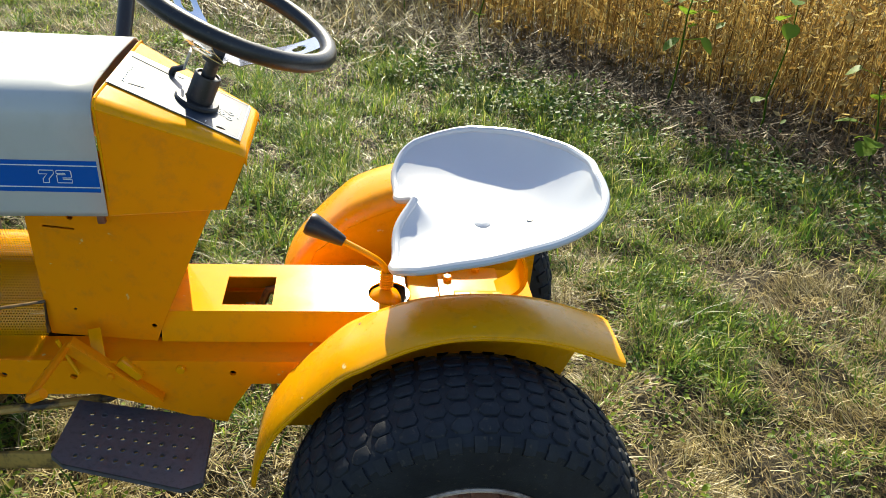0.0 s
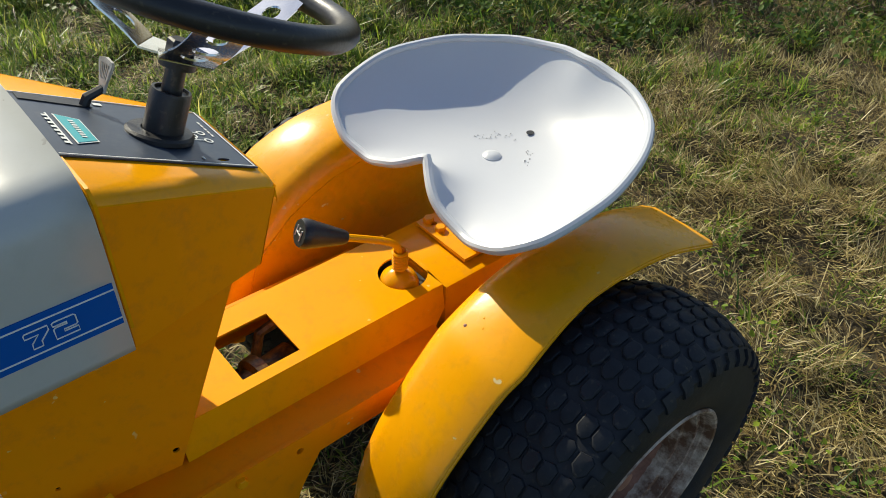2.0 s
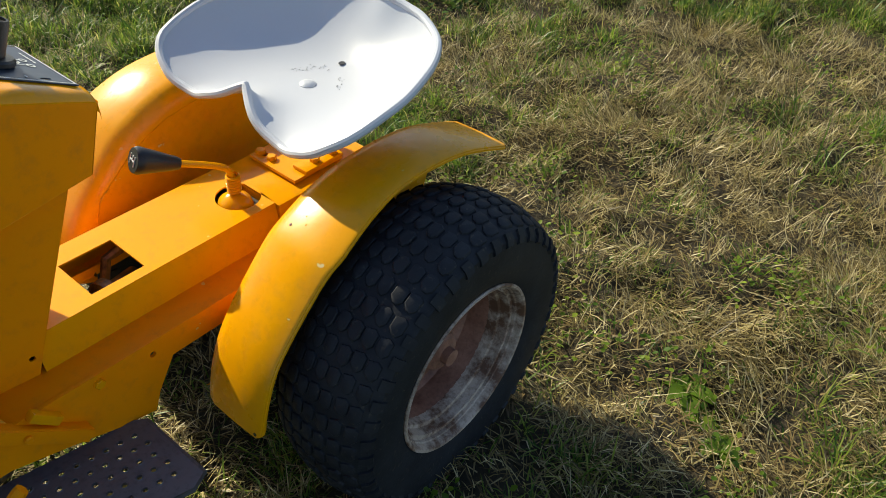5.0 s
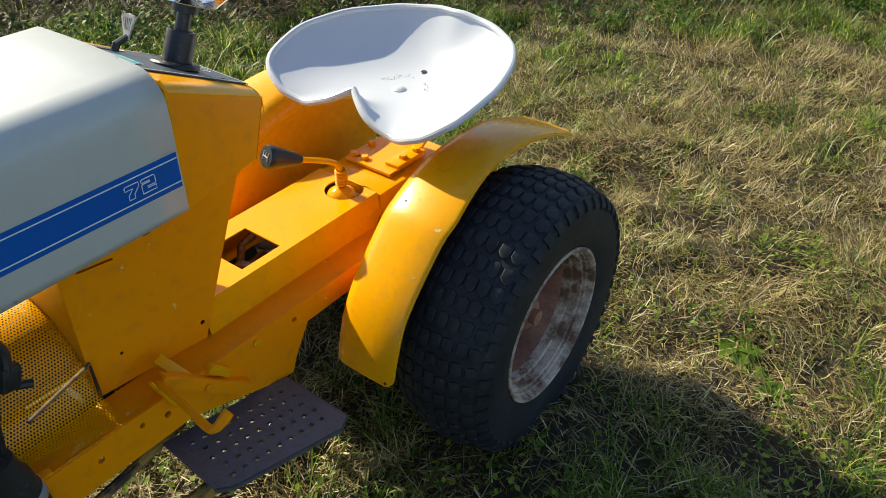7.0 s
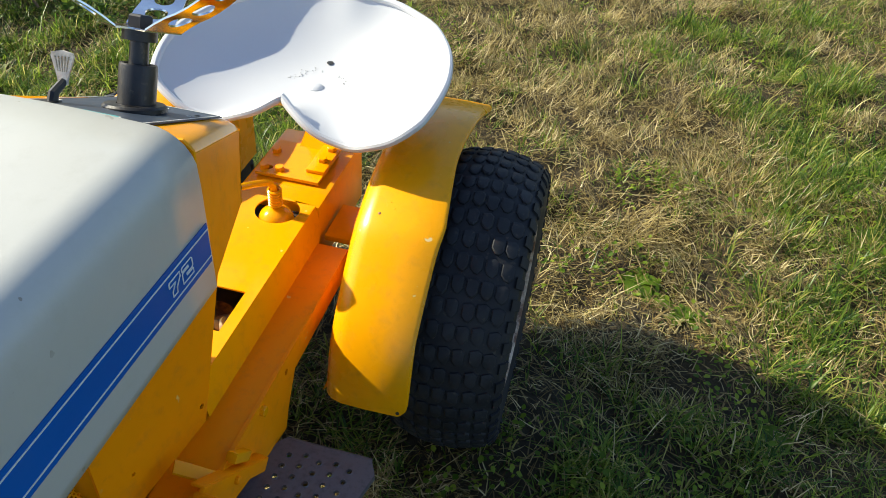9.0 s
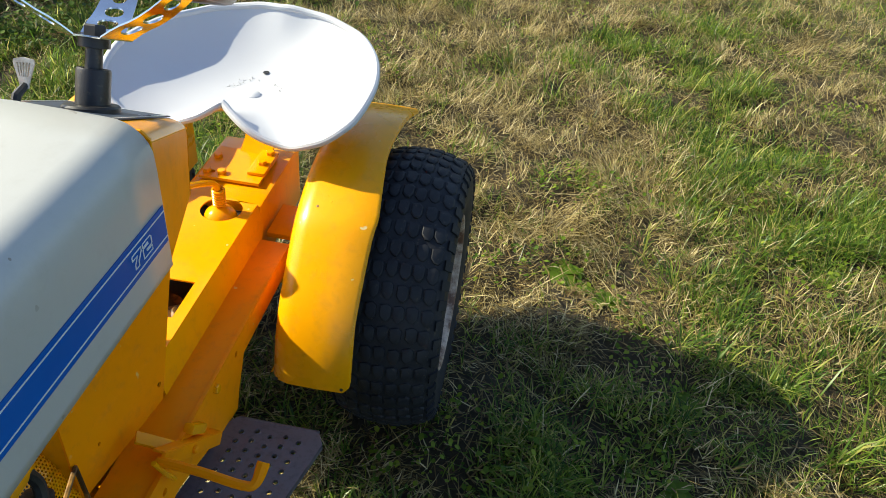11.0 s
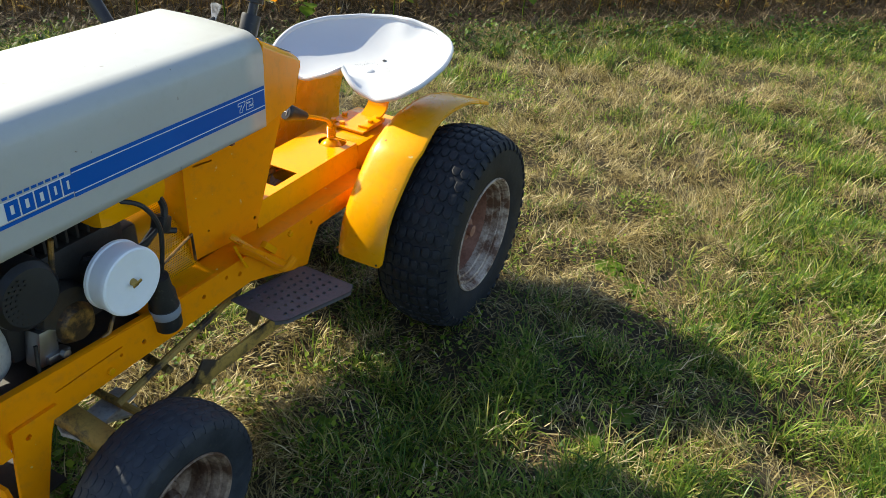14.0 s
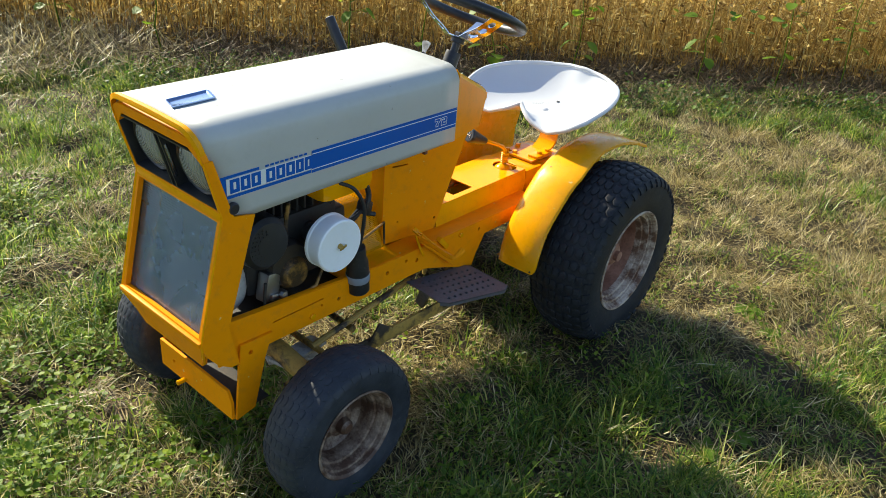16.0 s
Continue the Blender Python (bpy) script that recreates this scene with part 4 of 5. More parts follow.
part("grille_backing", boxbm((-1.19, 0, 0.58), (0.004, 0.27, 0.26), pose(0, 0, 0, 0, 15, 0), 0), BLACKP, tractor)

# dash tower
DX0, DX1, DZ0, DZ1, DY0, DY1 = -0.540, -0.337, 0.878, 0.782, 0.147, 0.089


def tower_y(x):
    return DY0 if x <= DX0 else DY0 + (DY1 - DY0) * (x - DX0) / (DX1 - DX0)


LY = 0.085                      # half width of the tower's lower panels


def low_y(x):
    return LY - 0.023 * min(1.0, max(0.0, (-0.50 - x) / 0.19))


for s in (-1, 1):
    bm = bmesh.new()
    slot = [(-0.665, .6285), (-0.615, .6265), (-0.615, .6300), (-0.665, .6320)]
    sheet(bm, [(-0.690, 0.4145), (-0.690, 0.64), (-0.672, 0.70), (-0.45, 0.70), (-0.390, 0.690), (-0.393, 0.684), (-0.495, 0.45), (-0.508, 0.4145)],
          [circle2(-.619, .650, .0055, 10), slot, circle2(-.51, .447, .0045, 8), circle2(-.640, .47, .003, 8)], lambda u, v: Vector((u, s * low_y(u), v)), Vector((0, -s * 0.003, 0)))
    part("tower_side", bm, SHADEY, tractor, "yellow sheet steel side of the dash tower")
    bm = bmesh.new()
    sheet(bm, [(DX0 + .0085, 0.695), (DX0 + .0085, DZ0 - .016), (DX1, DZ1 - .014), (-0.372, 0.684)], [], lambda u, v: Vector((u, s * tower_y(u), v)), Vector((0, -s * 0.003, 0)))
    part("tower_cheek", bm, SHADEY, tractor, "yellow flared upper side of the dash tower")
    # underside that draws the cheek in to the lower panel
    bm = bmesh.new()
    bm.faces.new([bm.verts.new(p) for p in ((DX0 + .0085, s * (DY0 - .004), .695), (-.374, s * (tower_y(-.374) - .001), .685), (-.396, s * (LY + .001), .680), (-.55, s * (low_y(-.55) + .001), .668))])
    solid(part("tower_ledge", bm, YELLOW, tractor, smooth=False), 0.003, 0.0)
bm = bmesh.new()
back = [(DX1 + .001, tower_y(DX1) + .0005, DZ1 - .012), (-0.371, tower_y(-.372) + .0005, 0.684), (-0.3928, LY, 0.684), (-0.4948, LY, 0.45)]
for (xa, ya, za), (xb, yb, zb) in zip(back, back[1:]):
    bm.faces.new([bm.verts.new(p) for p in ((xa, -ya, za), (xa, ya, za), (xb, yb, zb), (xb, -yb, zb))])
part("tower_back", bm, YELLOW, tractor, smooth=False)
part("firewall", boxbm((-0.687, 0, 0.555), (0.004, 0.120, 0.27), None, 0), YELLOW, tractor, "yellow firewall behind the engine")
part("hood_latch", boxbm((-0.566, -low_y(-.566) - .005, 0.656), (0.012, 0.010, 0.018), None, 0.002), RIMR, tractor, "small rusty hood latch block")


def dash(u, v, h=0.0):
    """A place on the dash: u -1..1 across, v 0 at the hood to 1 at the driver, h above."""
    x = DX0 + (DX1 - DX0) * v
    y = u * (DY0 + (DY1 - DY0) * v)
    n = Vector((DZ0 - DZ1, 0, DX1 - DX0)).normalized()
    return Vector((x, y, DZ0 + (DZ1 - DZ0) * v)) + n * h


DN = Vector((DZ0 - DZ1, 0, DX1 - DX0)).normalized()
bm = bmesh.new()
rows_d = []
for v, drop in ((0.04, 0), (0.30, 0), (0.60, 0), (0.94, 0), (0.985, -.0015), (1.0, -.005), (1.003, -.016)):
    x = DX0 + (DX1 - DX0) * v
    Y, Z = tower_y(x), DZ0 + (DZ1 - DZ0) * v
    half_d = [(-Y + .0012, -.024), (-Y - .0002, -.012), (-Y + .004, -.0055), (-Y + .011, -.0018), (-Y + .020, 0)]
    rows_d.append([bm.verts.new((x, y, Z + h + drop)) for y, h in half_d + [(-y, h) for y, h in half_d[::-1]]])
for a, b in zip(rows_d, rows_d[1:]):
    for k in range(len(a) - 1):
        bm.faces.new((a[k], b[k], b[k + 1], a[k + 1]))
part("dash_top", bm, YELLOW, tractor, "yellow dash top with rounded edges")
bm = bmesh.new()
sheet(bm, [(-DY0 + .002, .72), (DY0 - .002, .72), (DY0 - .002, DZ0 - .014), (DY0 - .012, DZ0 - .004), (-DY0 + .012, DZ0 - .004), (-DY0 + .002, DZ0 - .014)], [], lambda u, v: Vector((DX0 + .0095, u, v)), Vector((.003, 0, 0)))
part("dash_bulkhead", bm, YELLOW, tractor)
PANEL = [(-.51, .045), (.49, .045), (.73, .950), (-.80, .950)]


def pan(u, v):
    """Across and along the instrument panel, which narrows less than the dash."""
    return (u * (.484 + .325 * v), v)


bm = bmesh.new()
sheet(bm, PANEL, [circle2(*pan(-.80, .80), .034, 10)], lambda u, v: dash(u, v, 0.001), DN * 0.0015)
dpanel = part("instrument_panel", bm, DASHBLK, tractor, "blue-black instrument panel with white markings")


def dquad(name, pts, mat, h=0.0032, label=""):
    bm = bmesh.new()
    sheet(bm, pts, [], lambda u, v: dash(u, v, h), DN * 0.0004)
    return part(name, bm, mat, dpanel, label, smooth=False)


for pts in ([(-1.0, .05), (-.985, .05), (-.985, .935), (-1.0, .935)], [(.945, .05), (.960, .05), (.925, .935), (.913, .935)], [(-1.0, .928), (.92, .928), (.92, .935), (-1.0, .935)]):
    dquad("border_line", [pan(*p) for p in pts], DECALW)
dquad("badge_field", [pan(*p) for p in [(-.66, .160), (.26, .160), (.14, .262), (-.54, .262)]], DECALW)
dquad("badge_plate", [pan(*p) for p in [(-.63, .166), (.23, .166), (.12, .256), (-.52, .256)]], TEAL, 0.0037, "teal and white dash badge with plain bars")
for k in range(8):
    u0 = -.47 + k * .070
    dquad("badge_bar", [pan(*p) for p in [(u0, .200), (u0 + .036, .200), (u0 + .036, .222), (u0, .222)]], DECALW, 0.0044)
for k in range(8):
    u0 = -.66 + k * .118
    dquad("badge_tooth", [pan(*p) for p in [(u0, .112), (u0 + .055, .112), (u0 + .055, .130), (u0, .130)]], DECALW)
dquad("badge_line", [pan(*p) for p in [(-.68, .130), (.28, .130), (.28, .137), (-.68, .137)]], DECALW)
# shift diagram
for u, v in ((.07, .83), (.07, .71), (-.06, .77), (-.19, .83), (-.19, .71)):
    bm = bmesh.new()
    sheet(bm, circle2(0, 0, .0052, 16), [circle2(0, 0, .0034, 16)], lambda p, q: dash(*pan(u, v), .0032) + Vector((q * .9, p, -q * .43)), DN * .0004)
    part("shift_mark", bm, DECALW, dpanel, smooth=False)
for pts in ([(.04, .766), (-.16, .766), (-.16, .774), (.04, .774)], [(.077, .735), (.077, .805), (.063, .805), (.063, .735)], [(-.183, .735), (-.183, .805), (-.197, .805), (-.197, .735)]):
    dquad("shift_line", [pan(*p) for p in pts], DECALW)
for k in range(5):
    dquad("caption_bar", [pan(*p) for p in [(-.02 + k * .11, .880), (.055 + k * .11, .880), (.055 + k * .11, .890), (-.02 + k * .11, .890)]], DECALW)
dquad("caption_bar", [pan(*p) for p in [(-.84, .69), (-.77, .69), (-.77, .70), (-.84, .70)]], DECALW)
dquad("caption_bar", [pan(*p) for p in [(.72, .40), (.80, .40), (.80, .44), (.72, .44)]], DECALW)

# throttle lever
LV = .42
bm = bmesh.new()
tube(bm, [dash(LV, .34, -.02), dash(LV, .36, .012), dash(LV, .42, .024)], [.006, .0055, .0045], 8)
lever = part("throttle_lever", bm, BLACKP, tractor, "black throttle lever with ribbed grey paddle")
bm = bmesh.new()
mp = Matrix.Translation(dash(LV, .42, .020)) @ pose(0, 0, 0, 0, 24, 8)
fan = [(-.0045, 0), (.0045, 0), (.0065, .010), (.0125, .030), (.0115, .034), (0, .0365), (-.0115, .034), (-.0125, .030), (-.0065, .010)]
sheet(bm, fan, [[(c_ * .6 - .0007, .014), (c_ * .6 + .0007, .014), (c_ + .0009, .030), (c_ - .0009, .030)] for c_ in (-.0075, -.0038, 0, .0038, .0075)], lambda u, v: mp @ Vector((-.002, u, v)), (mp.to_3x3() @ Vector((.0030, 0, 0))))
part("lever_paddle", bm, PALEMET, lever, "ribbed fan-shaped grey metal paddle")
# Slot drawn as a black strip on the panel, dark by colour alone.
bm = bmesh.new()
sheet(bm, [(LV - .06, .07), (LV + .06, .07), (LV + .07, .38), (LV - .05, .38)], [], lambda u, v: dash(u, v, .0032), DN * .0005)
part("lever_slot_strip", bm, BLACKP, dpanel)

# steering column and wheel
SA = Vector((0.40, 0, 0.917)).normalized()
SB = Vector((-0.420, -0.010, 0.816))
bm = bmesh.new()
lathe(bm, [(0, .006), (.024, .006), (.026, .003), (.026, 0)], SB, SA, 32)
lathe(bm, [(.0205, .003), (.0205, .055), (.0195, .058), (.0170, .058), (.0165, .055), (.0105, .055), (.0100, .092), (0, .092)], SB, SA, 28)
column = part("steering_column", bm, GRIP, tractor, "black steering column with rubber collar")
bm = bmesh.new()
lathe(bm, [(.0195, .0155), (.032, .0150), (.0345, .0125), (.0345, .0080), (.0195, .0075)], SB + Vector((-.002, 0, 0)), (.36, .05, .93), 32)
part("column_ring", bm, GRIP, column)
CW = SB + SA * 0.168
e1 = Vector((SA.z, 0, -SA.x))
e2 = Vector((0, 1, 0))
bm = bmesh.new()
tube(bm, [CW + 0.150 * (math.cos(a) * e1 + math.sin(a) * e2) for a in (2 * math.pi * k / 64 for k in range(64))], 0.0135, 12, closed=True)
wheel_s = part("steering_wheel", bm, GRIP, tractor, "black steering wheel with drilled steel spokes")
HB = SB + SA * 0.095
for ang in (15, 140, -105):
    a = radians(ang)
    dr = math.cos(a) * e1 + math.sin(a) * e2
    sd = SA.cross(dr).normalized()
    # a strip that lies flat at the hub, bends up and meets the rim, with round holes
    bm = bmesh.new()
    sheet(bm, [(0, -.021), (.034, -.026), (.034, .026), (0, .021)], [], lambda u, v: HB + dr * u + sd * v, SA * .0022)
    sheet(bm, [(k_ * .014, -.026 + .000625 * k_) for k_ in range(9)] + [(k_ * .014, .026 - .000625 * k_) for k_ in range(8, -1, -1)], [circle2(.024, 0, .0125, 18), circle2(.056, 0, .0115, 18), circle2(.084, 0, .0095, 16)],
          lambda u, v: HB + dr * (.034 + u * .945) + SA * (.0011 + .0622 * (u / .112) ** 1.7 + .010 * math.sin(min(1.0, u / .03) * math.pi / 2)) + sd * v, SA * .0022)
    part("spoke", bm, CHROME, wheel_s, "bright steel spoke with round holes")
bm = bmesh.new()
lathe(bm, [(.014, 0), (.014, .011), (.012, .013), (0, .013)], HB + SA * .002, SA, 6)
part("hub_nut", bm, BLACKP, wheel_s, "dark hexagon nut on the steering hub")
lathe_b = lathe(bmesh.new(), [(.010, -.013), (.0185, -.012), (.0185, -.001), (.010, -.0005)], HB, SA, 24)
part("hub_collar", lathe_b, GRIP, wheel_s)

# gear lever
bm = bmesh.new()
lathe(bm, [(.031, -.014), (.030, -.006), (.026, .003), (.018, .009), (.010, .014), (0, .015)], (-0.116, -0.018, 0.468), (-.05, 0, 1), 28)
gear = part("gear_lever", bm, YELLOW, tractor, "bent yellow gear lever with black knob")
bm = bmesh.new()
for k in range(6):
    lathe(bm, [(.0095, 0), (.0125, .002), (.0125, .0035), (.0095, .0055)], (-0.113, -0.018, 0.486 + k * .0055), (-.05, 0, 1), 16)
part("lever_spring", bm, YELLOW, gear)
bm = bmesh.new()
tube(bm, spline([(-0.113, -0.018, 0.484), (-0.115, -0.018, 0.518), (-0.124, -0.016, 0.536), (-0.150, -0.007, 0.550), (-0.196, 0.008, 0.568)], 5), .0055, 10)
part("lever_rod", bm, YELLOW, gear)
bm = bmesh.new()
ka, kb = Vector((-0.190, 0.006, 0.566)), Vector((-0.252, 0.022, 0.594))
lathe(bm, [(0, 0), (.009, .0), (.011, .006), (.0155, .03), (.0205, .058), (.0215, .066), (.019, .0715), (0, .0725)], ka, kb - ka, 28)
knob = part("gear_knob", bm, GRIP, gear, "black tapered plastic gear knob")
kd = (kb - ka).normalized()
ku = Vector((0, 0, 1)).cross(kd).normalized()
kv = kd.cross(ku)
kc = ka + kd * .0728
bm = bmesh.new()
for a, b in (((-.008, .0), (.008, .0)), ((-.008, -.008), (-.008, .008)), ((.008, -.008), (.008, .008)), ((0, 0), (0, .008))):
    tube(bm, [kc + ku * a[0] + kv * a[1], kc + ku * b[0] + kv * b[1]], .0011, 5)
part("shift_marks", bm, DECALW, knob)

# lift lever on the far side
bm = bmesh.new()
tube(bm, [(-.575, .165, .40), (-.580, .175, .70), (-.582, .200, .830)], .008, 8)
lift = part("lift_lever", bm, BLACKP, tractor, "black implement lift lever with rubber grip")
bm = bmesh.new()
tube(bm, [(-.582, .200, .830), (-.580, .246, .885), (-.578, .272, .920), (-.578, .274, .923)], [.0135, .014, .0135, .009], 14)
part("lever_grip", bm, GRIP, lift)

# step plate with punched holes, brackets
bm = bmesh.new()
pz = lambda u, v: 0.312 - 0.10 * (u + .65) - 0.05 * max(0.0, -v - .2)
outl = [(-0.645, -0.118), (-0.43, -0.142), (-0.418, -0.150), (-0.416, -0.288), (-0.440, -0.300), (-0.63, -0.262), (-0.652, -0.245)]
hl = []
for i in range(9):
    for j in range(5):
        u = -0.615 + i * .021 + (j % 2) * .006
        v = -0.150 - j * .0235 - (u + .62) * .11
        hl.append(circle2(u, v, .0038, 8))
sheet(bm, outl, hl, lambda u, v: Vector((u, v, pz(u, v))), Vector((0, 0, -.0035)))
for (a, b) in zip(outl, outl[1:]):
    if a[1] < -.14 and b[1] < -.14:
        va = [Vector((*a, pz(*a))), Vector((*b, pz(*b))), Vector((*b, pz(*b) - .011)), Vector((*a, pz(*a) - .011))]
        bm.faces.new([bm.verts.new(q) for q in va])
tube(bm, [(-.4175, -.152, pz(-.4175, -.152) - .006), (-.4155, -.287, pz(-.4155, -.287) - .006)], .0065, 8)
step = part("step_plate", bm, PADM, tractor, "rusty dark step plate with punched holes")
bm = bmesh.new()
for h in hl:
    cx_, cy_ = sum(p[0] for p in h) / 8, sum(p[1] for p in h) / 8
    lathe(bm, [(.0042, 0), (.0046, .0012), (.0054, .0006), (.0058, 0)], (cx_, cy_, pz(cx_, cy_)), (0, 0, 1), 8)
part("punched_rims", bm, PADM, step, kind="stuff")
bm = bmesh.new()
box(bm, (-.60, -.145, .262), (.012, .03, .075), pose(0, 0, 0, 20, 0, 0), .002)
part("step_bracket", bm, PADM, step)
bm = bmesh.new()
box(bm, (-.566, -YR - .011, .3935), (.182, .007, .021), pose(0, 0, 0, 0, 40.5, -4), .002)
box(bm, (-.560, -YR - .004, .4015), (.178, .018, .004), pose(0, 0, 0, 0, 40.5, -4), .0015)
arm = part("brake_arm", bm, SHADEY, tractor, "flat yellow brake arm sloping down along the frame")
part("pivot_bolt", lathe(bmesh.new(), [(.006, 0), (.006, .004), (.004, .006), (0, .006)], (-.570, -YR - .0145, .397), (0, -1, 0), 10), SHADEY, arm)
bm = bmesh.new()
tube(bm, spline([(-.634, -.140, .449), (-.640, -.200, .451), (-.648, -.258, .451), (-.644, -.275, .455), (-.622, -.279, .470)], 5), [.0065] * 15 + [.0068, .0072, .0078, .0084, .0086, .0080], 9)
part("brake_pedal", bm, SHADEY, arm, "bent yellow round-bar foot pedal")
part("brake_link", tube(bmesh.new(), [(-.648, -YR - .002, .462), (-.632, -YR - .006, .42), (-.622, -YR - .010, .398)], .0035, 8), YELLOW, tractor)
part("bracket_tab", boxbm((-.540, -YR - .004, .404), (.046, .016, .015), pose(0, 0, 0, 0, 46, -4), .003), YELLOW, tractor, "short yellow pin bracket above the brake arm")
part("bracket_strap", boxbm((-.596, -YR + .020, .432), (.020, .064, .005), pose(0, 0, 0, 32, 0, 20), .0015), YELLOW, tractor, "narrow yellow strap across the frame flange")

# engine bay
bm = bmesh.new()
box(bm, (-0.985, 0.03, 0.52), (0.26, 0.20, 0.17), None, .012)
engine = part("engine_block", bm, ENGINE, tractor, "greasy dark cast iron engine block")
for k in range(9):
    part("cooling_fin", boxbm((-1.10 + k * .022, 0.03, 0.645), (.006, .19, .08), None, .002), ENGINE, engine)
part("engine_mount", boxbm((-0.83, 0.03, 0.50), (0.045, 0.16, 0.13), None, .01), ENGINE, engine)
bm = bmesh.new()
lathe(bm, [(0, 0.03), (.05, 0.03), (.055, .02), (.055, 0), (0, 0)], (-1.02, -.072, .50), (0, -1, 0), 24)
part("side_cover", bm, ENGINE, engine)
bm = bmesh.new()
lathe(bm, [(0, .030), (.050, .028), (.060, .018), (.062, 0), (.062, -.03)], (-1.085, -.085, .577), (0, -1, .05), 32)
muf = part("muffler", bm, BLACKP, engine, "black round perforated muffler")
bm = bmesh.new()
for ring, cnt in ((.028, 18), (.036, 22), (.044, 26)):
    for k in range(cnt):
        a = 2 * math.pi * k / cnt
        if not 1.7 < a < 4.4:
            continue
        lathe(bm, [(0, .002), (.0022, .002), (.0022, 0)], (-1.085 + ring * math.cos(a), -.1135, .578 + ring * math.sin(a)), (0, -1, 0), 6)
part("muffler_hole", bm, ENGINE, muf, kind="stuff")
bm = bmesh.new()
box(bm, (-1.072, -.088, .462), (.044, .034, .070), pose(0, 0, 0, 0, 12, 8), .008)
box(bm, (-1.060, -.100, .438), (.050, .022, .016), pose(0, 0, 0, 0, 12, 8), .004)
lathe(bm, [(.008, 0), (.008, .01), (0, .012)], (-1.052, -.111, .442), (0, -1, 0), 10)
part("oil_cap_box", bm, STEEL, engine, "bright dented metal float bowl on the engine")
bm = bmesh.new()
lathe(bm, [(0, .022), (.030, .020), (.050, .012), (.062, .0), (.062, -.03)], (-1.145, -.055, .478), (.45, -1, .1), 36)
part("flywheel_cover", bm, PALEMET, engine, "pale round flywheel cover")
for pts_, r_ in (([(-1.10, -.115, .49), (-1.105, -.12, .43), (-1.07, -.12, .405), (-1.03, -.11, .41)], .0035),
                 ([(-.807, -.122, .585), (-.797, -.116, .618), (-.815, -.112, .655), (-.850, -.110, .668), (-.888, -.108, .655), (-.905, -.10, .62)], .0068),
                 ([(-.90, -.12, .675), (-.865, -.14, .655), (-.842, -.15, .60), (-.850, -.148, .51)], .0045),
                 ([(-.97, -.10, .585), (-.90, -.125, .575), (-.86, -.125, .572), (-.82, -.118, .578)], .0045)):
    part("engine_hose", tube(bmesh.new(), spline(pts_, 7), r_, 8), HOSE, engine, "black rubber hose")
for pts_, r_ in (([(-1.037, -.10, .56), (-1.026, -.105, .655)], .005), ([(-.797, -.096, .482), (-.688, -.066, .484), (-.690, -.072, .424)], .0032),
                 ([(-.93, -.11, .47), (-.97, -.13, .44), (-1.0, -.12, .425)], .004)):
    part("linkage_rod", tube(bmesh.new(), pts_, r_, 7), OILY, engine, "thin oily linkage rod")
bm = bmesh.new()
box(bm, (-.805, -.112, .582), (.028, .030, .034), pose(0, 0, 0, 0, 20, 12), .006)
tube(bm, [(-.800, -.118, .566), (-.782, -.124, .560)], .006, 8)
tube(bm, [(-.82, -.110, .575), (-.87, -.112, .545)], .008, 8)
part("ignition_coil", bm, HOSE, engine)
# oily lump of the crankcase
bm = bmesh.new()
lathe(bm, [(0, .03), (.03, .028), (.042, .01), (.045, -.03)], (-1.012, -.088, .478), (0, -1, 0), 20)
part("crankcase_cover", bm, OILY, engine, "oily stained crankcase cover")
# white air cleaner drum
AC = Vector((-0.938, -0.176, 0.549))
bm = bmesh.new()
lathe(bm, [(0, -.003), (.026, -.003), (.044, -.0015), (.0600, 0), (.0632, -.002), (.0643, -.006), (.0637, -.012), (.0624, -.038), (.0645, -.041), (.0645, -.047), (.056, -.050), (0, -.050)],
      AC, (0, -1, 0), 48)
air = part("air_cleaner", bm, PLASTICW, tractor, "white painted round air cleaner drum")
bm = bmesh.new()
lathe(bm, [(0.0065, 0), (.0065, .004), (.004, .012), (0, .013)], AC + Vector((0, .003, 0)), (0, -1, 0), 10)
box(bm, AC + Vector((.0065, -.008, .002)), (.009, .003, .005), pose(0, 0, 0, 0, -15, 0), .001)
box(bm, AC + Vector((-.0055, -.008, -.002)), (.007, .003, .005), pose(0, 0, 0, 0, -15, 0), .001)
part("wing_nut", bm, BRASS, air, "brass wing nut")
bm = bmesh.new()
tube(bm, [AC + Vector((0, .044, 0)), AC + Vector((0, .11, 0))], .025, 12)
part("intake_neck", bm, ENGINE, air)
# canister beside it
bm = bmesh.new()
lathe(bm, [(0, -.045), (.024, -.045), (.0275, -.040), (.0275, -.012), (.0285, -.011), (.0285, .012), (.0275, .013), (.026, .045), (.022, .055), (.020, .085), (0, .088)],
      (-0.852, -0.145, 0.425), (-.12, -.05, 1), 28)
can = part("breather_can", bm, HOSE, tractor, "black breather canister with grey band")
bm = bmesh.new()
lathe(bm, [(.0287, -.009), (.0293, -.008), (.0293, .010), (.0287, .011)], (-0.852, -0.145, 0.425), (-.12, -.05, 1), 28)
part("can_band", bm, PLATEG, can)
# fuel tank and perforated guard
part("fuel_tank", boxbm((-0.865, 0.0, 0.664), (0.16, 0.25, 0.070), None, 0.025), YELLOW, tractor, "yellow fuel tank under the hood")
bm = bmesh.new()
nx, na_ = 38, 62
gx0, gx1 = -0.868, -0.692
# section: a skirt on the frame flange, an upright side and an arched top
GS = spline([(0, -.128, .4165), (0, -.094, .4175), (0, -.068, .428), (0, -.054, .452), (0, -.044, .478), (0, -.022, .508), (0, .010, .534), (0, .050, .545), (0, .090, .532)], 10)
glen = [0.0]
for p, q in zip(GS, GS[1:]):
    glen.append(glen[-1] + (q - p).length)


